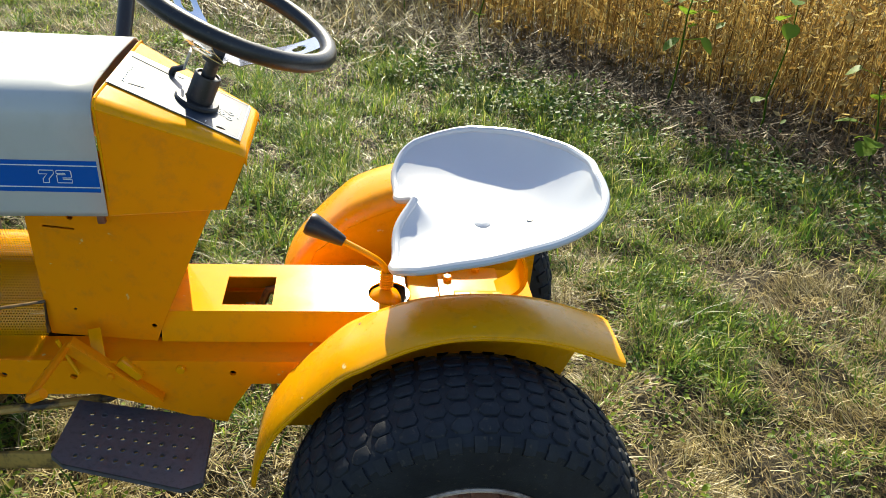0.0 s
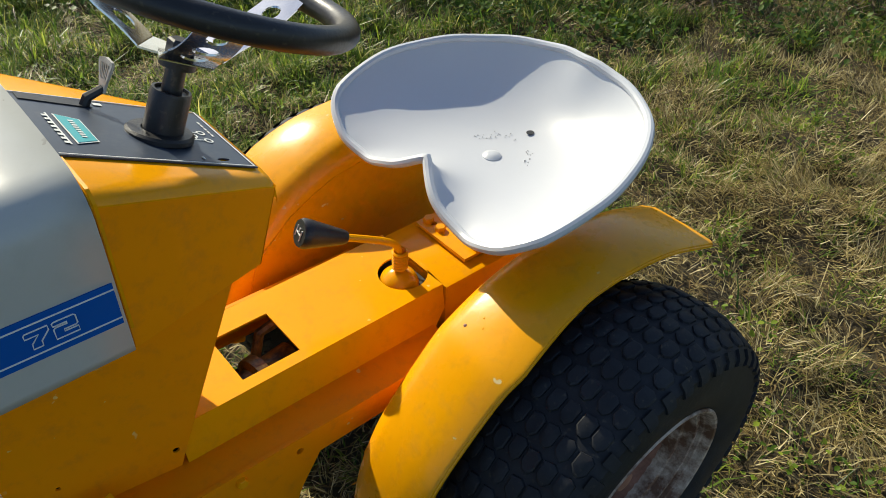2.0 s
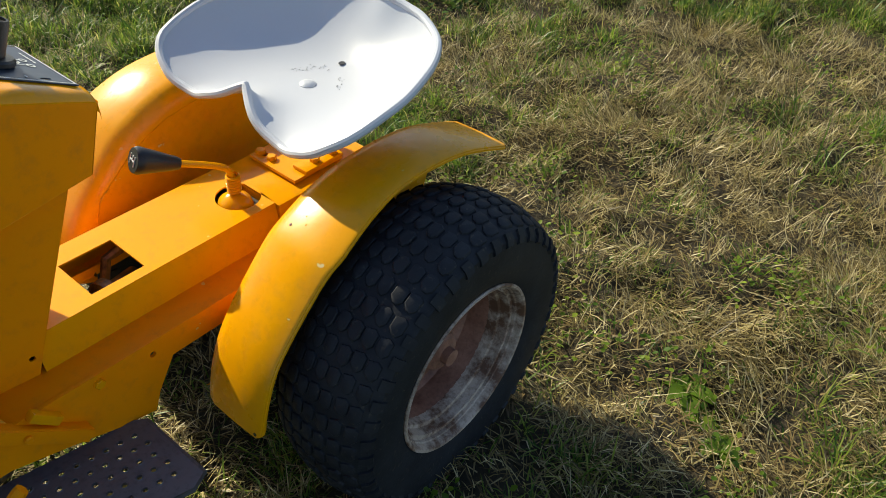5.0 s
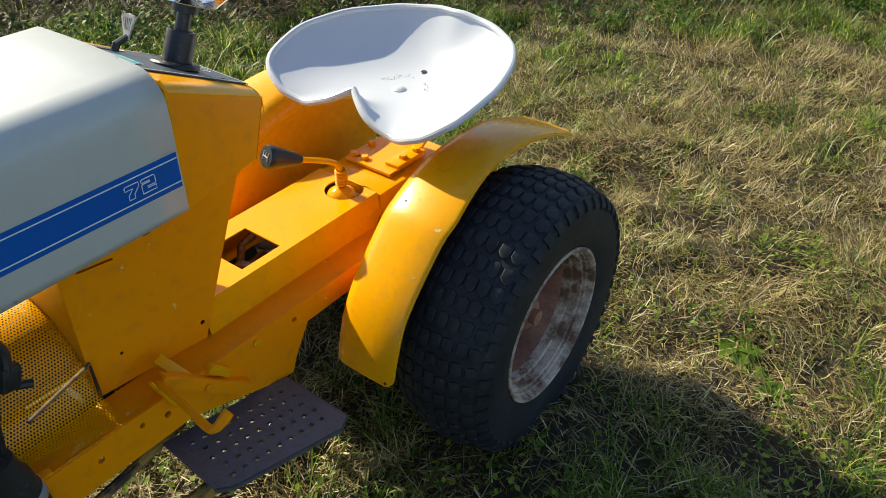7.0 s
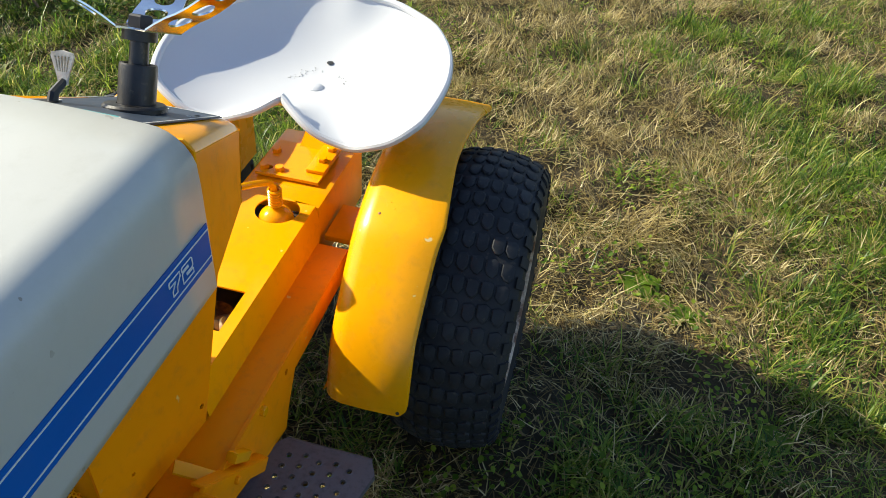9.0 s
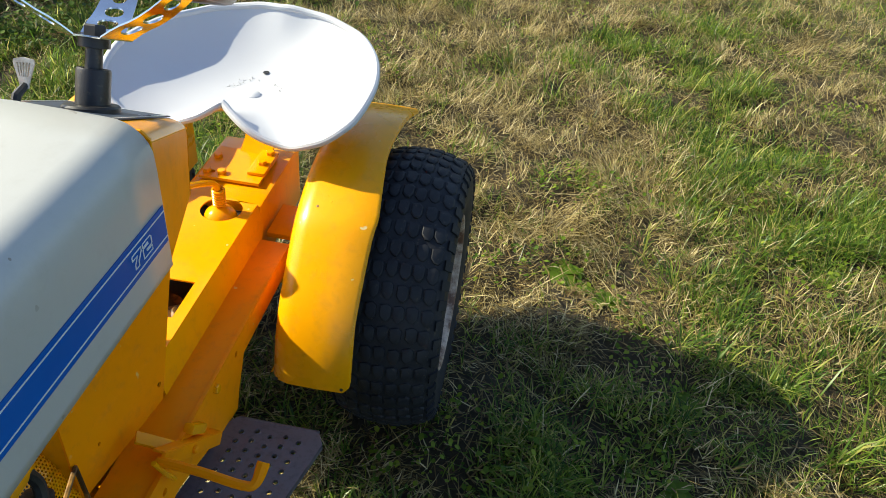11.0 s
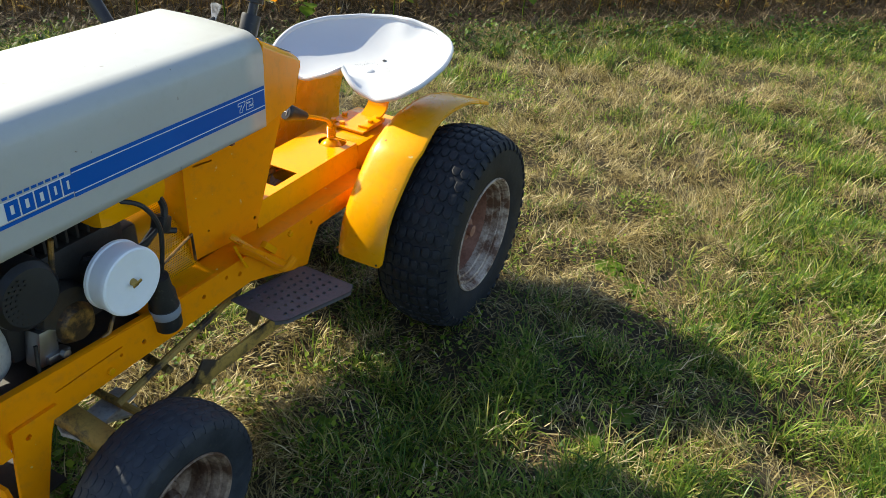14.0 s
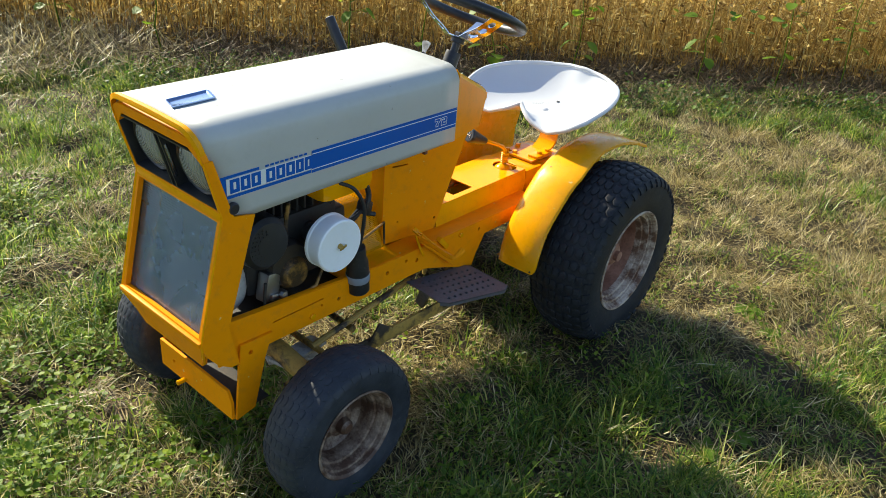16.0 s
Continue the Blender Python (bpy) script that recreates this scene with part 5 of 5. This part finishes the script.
def guard_at(t):
    d = min(max(t, 0.0), 1.0) * glen[-1]
    k = next((i for i in range(len(glen) - 2) if glen[i + 1] >= d), len(glen) - 2)
    return GS[k].lerp(GS[k + 1], (d - glen[k]) / (glen[k + 1] - glen[k]))


ring8 = [(0, 0), (.5, 0), (1, 0), (1, .5), (1, 1), (.5, 1), (0, 1), (0, .5)]
hole8 = [(.5 + .31 * math.cos(math.pi * (-.75 + k / 4)), .5 + .31 * math.sin(math.pi * (-.75 + k / 4))) for k in range(8)]
for i in range(nx):
    for j in range(na_):
        off = 0.5 if j % 2 else 0.0
        x0, x1 = gx0 + (gx1 - gx0) * (i + off) / nx, gx0 + (gx1 - gx0) * (i + 1 + off) / nx

        def gp(u, v):
            p = guard_at((j + v) / na_)
            return bm.verts.new((x0 + (x1 - x0) * u, p.y, p.z))
        o = [gp(*p) for p in ring8]
        q = [gp(*p) for p in hole8]
        for k in range(8):
            bm.faces.new((o[k], o[(k + 1) % 8], q[(k + 1) % 8], q[k]))
guard = part("perforated_guard", bm, YELLOW, tractor, "yellow perforated curved metal guard", smooth=False)
bm = bmesh.new()
lathe(bm, [(0, 0), (.058, 0), (.058, .160), (0, .160)], (-.860, .035, .466), (1, 0, 0), 28)
part("starter_body", bm, ENGINE, guard, "dark drive housing behind the guard")


# ---- vegetation ----
EDGE = 3.30                     # the crop begins where x + y passes this


def blade_mesh(name, x, y, seed, material, label, category, ln, wd, tilt, zlow, curl, az=None, size=None):
    """Single grass blades in one mesh, rooted at x, y and bent along az."""
    rng = np.random.RandomState(seed)
    n = len(x)
    z = ground_z(x, y) + rng.uniform(*zlow, n)
    if az is None:
        az = rng.uniform(0, 2 * np.pi, n)
    L = rng.uniform(*ln, n) * (0.6 + 0.8 * value_noise(x, y, 0.35, seed + 9))
    if size is not None:
        L = L * size
    W = rng.uniform(*wd, n)
    t0 = np.radians(rng.uniform(*tilt, n))             # lean from upright
    t1 = t0 + np.radians(rng.uniform(*curl, n))
    dx, dy = np.cos(az), np.sin(az)
    tw = az + np.pi / 2 + rng.uniform(-.7, .7, n)
    sx, sy = np.cos(tw) * W / 2, np.sin(tw) * W / 2
    m1 = 0.5 * L
    x1, y1, z1 = x + dx * np.sin(t0) * m1, y + dy * np.sin(t0) * m1, z + np.cos(t0) * m1
    x2, y2, z2 = x1 + dx * np.sin(t1) * m1, y1 + dy * np.sin(t1) * m1, z1 + np.cos(t1) * m1
    z2 = np.maximum(z2, ground_z(x2, y2) + 0.002)
    co = np.empty((n, 5, 3))
    co[:, 0] = np.stack([x - sx, y - sy, z], -1)
    co[:, 1] = np.stack([x + sx, y + sy, z], -1)
    co[:, 2] = np.stack([x1 + sx * .8, y1 + sy * .8, z1], -1)
    co[:, 3] = np.stack([x1 - sx * .8, y1 - sy * .8, z1], -1)
    co[:, 4] = np.stack([x2, y2, z2], -1)
    b = (np.arange(n) * 5)[:, None]
    faces = np.concatenate([b + [0, 1, 2, 3], b + [3, 2, 4]], 1).ravel()
    return mesh_from(name, co.reshape(-1, 3), faces, np.tile([4, 3], n), material, label, category)


def scatter(n, region, seed, weight):
    """n places in the region, thinned by weight(x, y)."""
    rng = np.random.RandomState(seed)
    xs, ys, have = [], [], 0
    while have < n:
        x, y = rng.uniform(region[0], region[1], n), rng.uniform(region[2], region[3], n)
        keep = rng.rand(n) < weight(x, y)
        xs.append(x[keep])
        ys.append(y[keep])
        have += keep.sum()
    return np.concatenate(xs)[:n], np.concatenate(ys)[:n]


def near_weight(x, y):
    """Dense where the camera passes, thinner far off; none inside the crop."""
    d = np.hypot(x + 0.1, y + 0.3)
    w = np.clip(1.25 - d * 0.20, 0.24, 1.0) * np.clip((x + 3.2) * 1.4, 0, 1) * np.clip((y + 2.6) * 1.4, 0, 1)
    return w * (x + y < EDGE + 0.15)


# patches of the lawn: x, y, radius, how green
# the last two put the cooler tone of the tractor's shadow into the grass
PATCHES = [(-0.60, 0.0, 0.40, -0.9), (1.10, -.28, .45, -.6), (1.50, -.35, .35, -.5), (2.15, -.42, .45, -.4), (1.60, -.85, .28, .7), (1.95, -1.25, .35, .7),
           (.50, -1.40, .42, .5), (.95, -1.45, .35, .3), (-.36, -.95, .3, .5), (1.85, .35, .35, .5), (.70, -.30, .25, .5),
           (.06, 1.20, .4, -.5), (-.40, 1.55, .35, -.3), (.95, .30, .35, -.35), (1.2, 1.75, .6, .8), (.2, 2.2, .7, 1.2),
           (-.60, 2.1, .7, .9), (.55, 1.95, .6, 1.2), (1.35, 1.3, .5, .5), (-1.10, 1.1, .5, .9), (-1.4, .4, .45, .7), (-1.18, .05, .22, -.4), (.55, -.60, .25, -.3), (.18, -.78, .38, .6), (-.32, -.62, .32, .5)]


def green_patch(x, y):
    g = 0.5 * value_noise(x, y, 0.42, 21) + 0.5 * value_noise(x, y, 0.17, 22)
    g = 0.43 + (g - 0.5) * 2.5
    for px, py, pr, pg in PATCHES:
        g = g + 0.65 * pg * np.exp(-((x - px) ** 2 + (y - py) ** 2) / (pr * pr))
    g = g + np.clip((-x - 0.9) * .4, 0, .3) + np.clip((x + y - 1.9) * .3, 0, .25) - .14 * np.clip(x - .8, 0, 1) - .16 * np.clip((-y - .7) * 1.5, 0, 1) * (x > -.3)
    return np.clip(g, 0.04, 1.0)


def clump(x, y):
    """How far the turf stands up: hummocks a hand or two across."""
    c = 0.6 * value_noise(x, y, 0.13, 31) + 0.4 * value_noise(x, y, 0.055, 32)
    return np.clip((c - 0.28) * 2.3, 0.0, 1.0)


REG = (-3.2, 4.6, -2.6, 4.6)
rng = np.random.RandomState(10)
# matted clippings close to the soil
x, y = scatter(85000, REG, 17, lambda x, y: near_weight(x, y))
blade_mesh("thatch", x, y, 17, THATCH, "brown matted grass clippings on the soil", "grass", (.020, .060), (.0020, .0048), (72, 96), (.002, .016), (-15, 15),
           4 * np.pi * value_noise(x, y, .20, 27) + rng.normal(0, 1.2, len(x)))
# lying dry grass, combed in drifts
x, y = scatter(170000, REG, 11, lambda x, y: near_weight(x, y) * (0.22 + 0.78 * clump(x + .31, y)) * np.clip(1.10 - 0.85 * green_patch(x, y), .12, 1))
drift = 4 * np.pi * value_noise(x, y, .17, 26) + rng.normal(0, 0.9, len(x))
blade_mesh("dry_grass", x, y, 11, STRAW, "pale dry mown grass lying flat", "grass", (.022, .072), (.0014, .0032), (38, 92), (.002, .030), (-45, 45), drift, 0.7 + 0.6 * clump(x + .31, y))
# short green turf in tufts
tx, ty = scatter(23000, REG, 12, lambda x, y: near_weight(x, y) * (0.04 + 0.96 * green_patch(x, y)) * (0.15 + 0.85 * clump(x, y)))
per = 11
x = np.repeat(tx, per) + rng.normal(0, .013, len(tx) * per)
y = np.repeat(ty, per) + rng.normal(0, .013, len(tx) * per)
out = np.arctan2(y - np.repeat(ty, per), x - np.repeat(tx, per)) + rng.normal(0, .7, len(x))
blade_mesh("green_grass", x, y, 12, GREEN, "short green lawn grass in tufts", "grass", (.026, .066), (.0020, .0046), (10, 80), (-.004, .016), (0, 60), out,
           np.repeat(rng.uniform(.5, 1.3, len(tx)) * (0.65 + 0.75 * clump(tx, ty)), per))
tx, ty = scatter(900, REG, 13, lambda x, y: near_weight(x, y) * green_patch(x, y) ** 2 * clump(x, y))
per = 11
x = np.repeat(tx, per) + rng.normal(0, .022, len(tx) * per)
y = np.repeat(ty, per) + rng.normal(0, .022, len(tx) * per)
blade_mesh("tall_grass", x, y, 13, GREEN, "longer green grass blades in clumps", "grass", (.08, .17), (.003, .0058), (15, 65), (-.004, .01), (15, 55))
# coarser grass of the lawn farther off
def far_weight(x, y):
    d = np.hypot(x, y)
    return np.clip((d - 2.4) / 1.2, 0, 1) * np.clip((9.5 - d) / 4.0, 0, 1) * (x + y < EDGE + .1)


x, y = scatter(42000, (-9, 9, -9, 9), 15, far_weight)
blade_mesh("far_grass", x, y, 15, GREEN, "rough green grass farther out on the lawn", "grass", (.04, .10), (.005, .010), (15, 75), (-.004, .01), (5, 50))
x, y = scatter(30000, (-9, 9, -9, 9), 16, far_weight)
blade_mesh("far_dry_grass", x, y, 16, STRAW, "dry grass farther out on the lawn", "grass", (.04, .09), (.004, .008), (45, 90), (.0, .02), (-30, 30))
# single pale stalks standing out of the turf
x, y = scatter(2200, REG, 14, near_weight)
blade_mesh("dry_stalks", x, y, 14, STRAW, "long pale dry grass stalks", "grass", (.08, .20), (.0016, .003), (45, 85), (.005, .03), (0, 25))


def leaves(name, x, y, z, size, seed, material, label, category, tilt=(5, 60), kind="stuff", long=1.25):
    """Small folded leaves, each of four triangles."""
    n = len(x)
    rng = np.random.RandomState(seed)
    az, tl = rng.uniform(0, 2 * np.pi, n), np.radians(rng.uniform(*tilt, n))
    s = rng.uniform(*size, n)
    f = np.stack([np.cos(az) * np.cos(tl), np.sin(az) * np.cos(tl), np.sin(tl)], -1)
    r = np.stack([-np.sin(az), np.cos(az), 0 * az], -1)
    u = np.cross(r, f) * -1
    p = np.stack([x, y, z], -1)
    S = s[:, None]
    co = np.empty((n, 6, 3))
    co[:, 0] = p
    co[:, 1] = p + S * (0.45 * long * f + 0.48 * r + 0.10 * u)
    co[:, 2] = p + S * (1.0 * long * f + 0.02 * u)
    co[:, 3] = p + S * (0.45 * long * f - 0.48 * r + 0.10 * u)
    co[:, 4] = p + S * (0.85 * long * f + 0.30 * r + 0.08 * u)
    co[:, 5] = p + S * (0.85 * long * f - 0.30 * r + 0.08 * u)
    b = (np.arange(n) * 6)[:, None]
    faces = np.concatenate([b + [0, 1, 4, 2], b + [0, 2, 5, 3]], 1).ravel()
    return mesh_from(name, co.reshape(-1, 3), faces, np.tile([4, 4], n), material, label, category, kind)


# clover in the lawn and weeds along the crop
rng = np.random.RandomState(40)
n = 110000
x, y = rng.uniform(-3, 4.6, n), rng.uniform(-2.2, 4.6, n)
w = near_weight(x, y) * np.where(value_noise(x, y, .22, 41) + np.clip((-x - .8) * .35, 0, .34) > .68, 1, 0.006)
keep = rng.rand(n) < w
x, y = x[keep], y[keep]
z = ground_z(x, y) + rng.uniform(.012, .055, len(x))
leaves("clover", x, y, z, (.006, .014), 42, CLOVER, "low green clover leaves among grass", "clover", (0, 40))
n = 90000
lx, ly = rng.uniform(-3.2, -.7, n), rng.uniform(-1.9, 3.0, n)
keep = rng.rand(n) < np.clip((value_noise(lx, ly, .16, 46) - .42) * 4, 0, 1) * np.clip((-lx - .75) * 3, 0, 1)
lx, ly = lx[keep], ly[keep]
lz = ground_z(lx, ly) + rng.uniform(.015, .050, len(lx))
leaves("lush_clover", lx, ly, lz, (.009, .018), 45, CLOVER, "lush bright green clover in the lawn", "clover", (0, 40))
n = 16000
t, s_ = rng.normal(2.84, .20, n), rng.uniform(-6.5, 7.0, n)
keep = rng.rand(n) < np.clip((value_noise(s_, t, .35, 44) - .35) * 3, .05, 1) * (s_ < 3.0)
t, s_ = t[keep], s_[keep]
n = len(t)
x, y = t / 2 - s_ / 2, t / 2 + s_ / 2
leaves("edge_weeds", x, y, ground_z(x, y) + rng.gamma(2.0, .026, n), (.010, .024), 43, DARKW, "low dark green weeds along the crop edge", "weeds", (-20, 60))

# dry crop: stems, branches, pods and curled leaves
def crop_plant(seed):
    """Vertices and triangles of one dry bean plant about 0.75 m high."""
    rg = random.Random(seed)
    V, F = [], []

    def stick(a, b, ra, rb):
        d = (b - a).normalized()
        u, v = frame_of(d)
        k = len(V)
        for p, r in ((a, ra), (b, rb)):
            for q in range(3):
                an = 2 * math.pi * q / 3
                V.append(p + r * (math.cos(an) * u + math.sin(an) * v))
        for q in range(3):
            F.append((k + q, k + (q + 1) % 3, k + 3 + (q + 1) % 3))
            F.append((k + q, k + 3 + (q + 1) % 3, k + 3 + q))

    def pod(p, d, L, w):
        d = d.normalized()
        u, v = frame_of(d)
        a = rg.uniform(0, 6.28)
        side = u * math.cos(a) + v * math.sin(a)
        nn = d.cross(side)
        k = len(V)
        V.extend([p, p + d * L * .5 + side * w, p + d * L, p + d * L * .5 - side * w, p + d * L * .5 + nn * w * .7])
        F.extend([(k, k + 1, k + 4), (k + 1, k + 2, k + 4), (k + 2, k + 3, k + 4), (k + 3, k, k + 4)])

    h = rg.uniform(.62, .86)
    p = Vector((0, 0, -.01))
    lean = Vector((rg.uniform(-.16, .16), rg.uniform(-.16, .16), 1))
    nseg = 7
    for i in range(nseg):
        q = p + lean * (h / nseg) + Vector((rg.uniform(-.012, .012), rg.uniform(-.012, .012), 0))
        stick(p, q, .0042 * (1 - i / nseg * .6), .0042 * (1 - (i + 1) / nseg * .6))
        for _ in range(rg.choice((2, 3, 3, 4))):
            a = rg.uniform(0, 6.28)
            d = Vector((math.cos(a), math.sin(a), rg.uniform(-.6, .9)))
            pod(q, d, rg.uniform(.040, .070), rg.uniform(.006, .0100))
        if i >= 1 and rg.random() < .75:
            a = rg.uniform(0, 6.28)
            d = Vector((math.cos(a), math.sin(a), rg.uniform(.7, 1.8))).normalized()
            e = q + d * rg.uniform(.08, .22)
            stick(q, e, .0024, .0012)
            for _ in range(rg.choice((2, 3, 4))):
                b = q.lerp(e, rg.uniform(.4, 1))
                a2 = rg.uniform(0, 6.28)
                pod(b, Vector((math.cos(a2), math.sin(a2), rg.uniform(-.7, .8))), rg.uniform(.032, .058), rg.uniform(.004, .007))
        if rg.random() < .35:
            a = rg.uniform(0, 6.28)
            pod(q, Vector((math.cos(a), math.sin(a), rg.uniform(-.9, .2))), rg.uniform(.05, .09), rg.uniform(.014, .024))
        p = q
    return np.array(V), np.array(F)


plants = [crop_plant(100 + k) for k in range(10)]
rng = np.random.RandomState(50)
COs, FAs, base = [], [], 0
row = 0
d = (EDGE + 0.52) / math.sqrt(2)
while d < 6.6:
    step = 0.070 if d < 3.6 else 0.13 if d < 5.5 else 0.24
    ss = np.arange(-8.5, 9.5, step) + rng.uniform(-.02, .02)
    for s_ in ss:
        dd = d + rng.normal(0, .035)
        s2 = s_ + rng.uniform(-.03, .03)
        x = (dd + s2) / math.sqrt(2)
        y = (dd - s2) / math.sqrt(2)
        if rng.rand() < (.35 if row == 0 else .06):
            continue
        V, F = plants[rng.randint(10)]
        a, sc_ = rng.uniform(0, 6.28), rng.uniform(.75, 1.12) * (.85 if row == 0 else 1)
        R = np.array([[math.cos(a), -math.sin(a), 0], [math.sin(a), math.cos(a), 0], [rng.uniform(-.1, .1), rng.uniform(-.1, .1), 1]])
        COs.append(V @ R.T * sc_ + [x, y, 0])
        FAs.append(F + base)
        base += len(V)
    row += 1
    d += 0.20 if d < 4.2 else 0.35
co, fa = np.concatenate(COs), np.concatenate(FAs)
mesh_from("dry_crop", co, fa.ravel(), np.full(len(fa), 3), SOY, "standing rows of dry tan bean plants with pods", "crop plants")

# bare upright stalks that fill the rows
x, y = scatter(14000, (-4.5, 8.5, -5.0, 7.5), 63, lambda x, y: ((x + y > EDGE + .75) & (x + y < EDGE + 3.2)) * np.clip(1.3 - .28 * (x + y - EDGE), .3, 1))
blade_mesh("crop_stalks", x, y, 63, SOY, "upright dry golden crop stalks", "crop plants", (.40, .80), (.003, .006), (0, 24), (-.01, .0), (-15, 20))

# brown litter on the ground below the crop's edge
x, y = scatter(58000, (-3.5, 7.0, -4.0, 6.0), 61, lambda x, y: np.clip((x + y - EDGE + .36 + .5 * np.clip((y - x - 2.2) * .5, 0, 1.2)) * 2.4, 0, 1) * (x + y < EDGE + 1.3))
blade_mesh("crop_litter", x, y, 61, LITTER, "brown fallen stems and husks under the crop", "litter", (.04, .14), (.003, .010), (55, 95), (.004, .06), (-25, 25))
# pale tangled stems lying before the crop
x, y = scatter(7000, (-3.5, 2.2, 1.0, 6.5), 62, lambda x, y: np.clip((x + y - EDGE + .95) * 2, 0, 1) * (x + y < EDGE + .7) * np.clip((y - x - 2.0) * .6, 0, 1))
blade_mesh("dry_tangle", x, y, 62, STRAW, "tangled pale dry stems before the crop", "litter", (.12, .32), (.003, .006), (40, 92), (.01, .10), (-20, 45))
# green leaves left on the crop
n = 1000
t, s_ = EDGE + .1 + np.abs(rng.normal(0, .9, n)), rng.uniform(-6, 7, n)
cl = value_noise(s_, t, .5, 71) > .52
t, s_ = t[cl], s_[cl]
x, y = t / 2 + s_ / 2, t / 2 - s_ / 2
leaves("green_crop_leaves", x, y, rng.uniform(.35, .95, len(x)), (.035, .07), 72, CLOVER, "scattered green leaves among dry crop", "leaves", (-40, 40), long=1.0)


# single broad-leaved weeds in the lawn
def weed(seed, nleaf, size):
    rg = random.Random(seed)
    base_ = new("broadleaf_weed")
    for k in range(nleaf):
        bm = bmesh.new()
        L, W = size * rg.uniform(.7, 1.1), size * rg.uniform(.16, .24)
        up = radians(rg.uniform(15, 55))
        rows_ = []
        for i in range(6):
            t = i / 5
            ang = up - t * radians(rg.uniform(30, 60))
            px, pz_ = L * t * math.cos(up - t * .5), .008 + L * t * math.sin(up - t * .7)
            w = W * math.sin(math.pi * min(1, .12 + t * .88)) ** .8 + .001
            rows_.append([bm.verts.new((px, -w, pz_ + w * .25)), bm.verts.new((px, 0, pz_)), bm.verts.new((px, w, pz_ + w * .25))])
        for a, b in zip(rows_, rows_[1:]):
            bm.faces.new((a[0], a[1], b[1], b[0]))
            bm.faces.new((a[1], a[2], b[2], b[1]))
        ob = part("leaf", bm, CLOVER, base_)
        ob.rotation_euler = (0, 0, 2 * math.pi * k / nleaf + rg.uniform(-.3, .3))
    return tagged(base_, "low broad-leaved green weed growing in the grass", "weed", "weeds in the lawn")


for k, (wx, wy, sz) in enumerate(((0.468, -0.680, .085), (0.42, -0.74, .06), (0.36, -0.80, .055), (-0.30, -0.88, .06), (-0.20, -0.93, .05),
                                  (0.05, -0.98, .05), (1.05, -1.00, .06), (1.30, -1.15, .06), (-0.62, -0.33, .05), (1.70, 0.95, .06))):
    o = weed(200 + k, 7 + k % 4, sz)
    o.location = (wx, wy, float(ground_z(np.array(wx), np.array(wy))))


# green-leaved plants standing in the crop's edge
def leafy_plant(seed, h):
    rg = random.Random(seed)
    bm = bmesh.new()
    pts = [Vector((0, 0, 0))]
    for i in range(6):
        pts.append(pts[-1] + Vector((rg.uniform(-.02, .02), rg.uniform(-.02, .02), h / 6)))
    tube(bm, pts, [.005, .0048, .0045, .004, .0035, .003, .002], 6)
    st = part("leafy_plant", bm, CLOVER)
    for k in range(rg.randint(6, 9)):
        b = pts[rg.randint(2, 6)]
        a = rg.uniform(0, 6.28)
        d = Vector((math.cos(a), math.sin(a), rg.uniform(.0, .6)))
        e = b + d * rg.uniform(.04, .10)
        L, W = rg.uniform(.05, .09), rg.uniform(.028, .045)
        f = Vector((math.cos(a), math.sin(a), rg.uniform(-.9, .1))).normalized()
        sdv = Vector((-math.sin(a), math.cos(a), rg.uniform(-.3, .3)))
        bm = bmesh.new()
        tube(bm, [b, e], .0015, 4)
        rows_ = []
        for i in range(5):
            t = i / 4
            w = W * math.sin(math.pi * (.12 + .88 * t)) ** .7 + .0005
            c = e + f * L * t + Vector((0, 0, -.012 * t * t))
            rows_.append([bm.verts.new(c - sdv * w + Vector((0, 0, w * .15))), bm.verts.new(c), bm.verts.new(c + sdv * w + Vector((0, 0, w * .15)))])
        for a_, b_ in zip(rows_, rows_[1:]):
            bm.faces.new((a_[0], a_[1], b_[1], b_[0]))
            bm.faces.new((a_[1], a_[2], b_[2], b_[1]))
        part("leaf", bm, CLOVER, st)
    return tagged(st, "green broad-leaved plant standing among dry crop", "plant", "green plants in the crop")


for k, (wx, wy, h) in enumerate(((1.62, 1.92, .62), (1.95, 1.58, .40), (1.30, 2.25, .70), (.52, 3.02, .6), (3.30, .28, .72), (2.95, .66, .66), (3.75, .0, .78),
                                 (2.32, 1.25, .55), (.12, 3.42, .6), (4.15, -.45, .7))):
    o = leafy_plant(300 + k, h)
    o.location = (wx, wy, float(ground_z(np.array(wx), np.array(wy))))
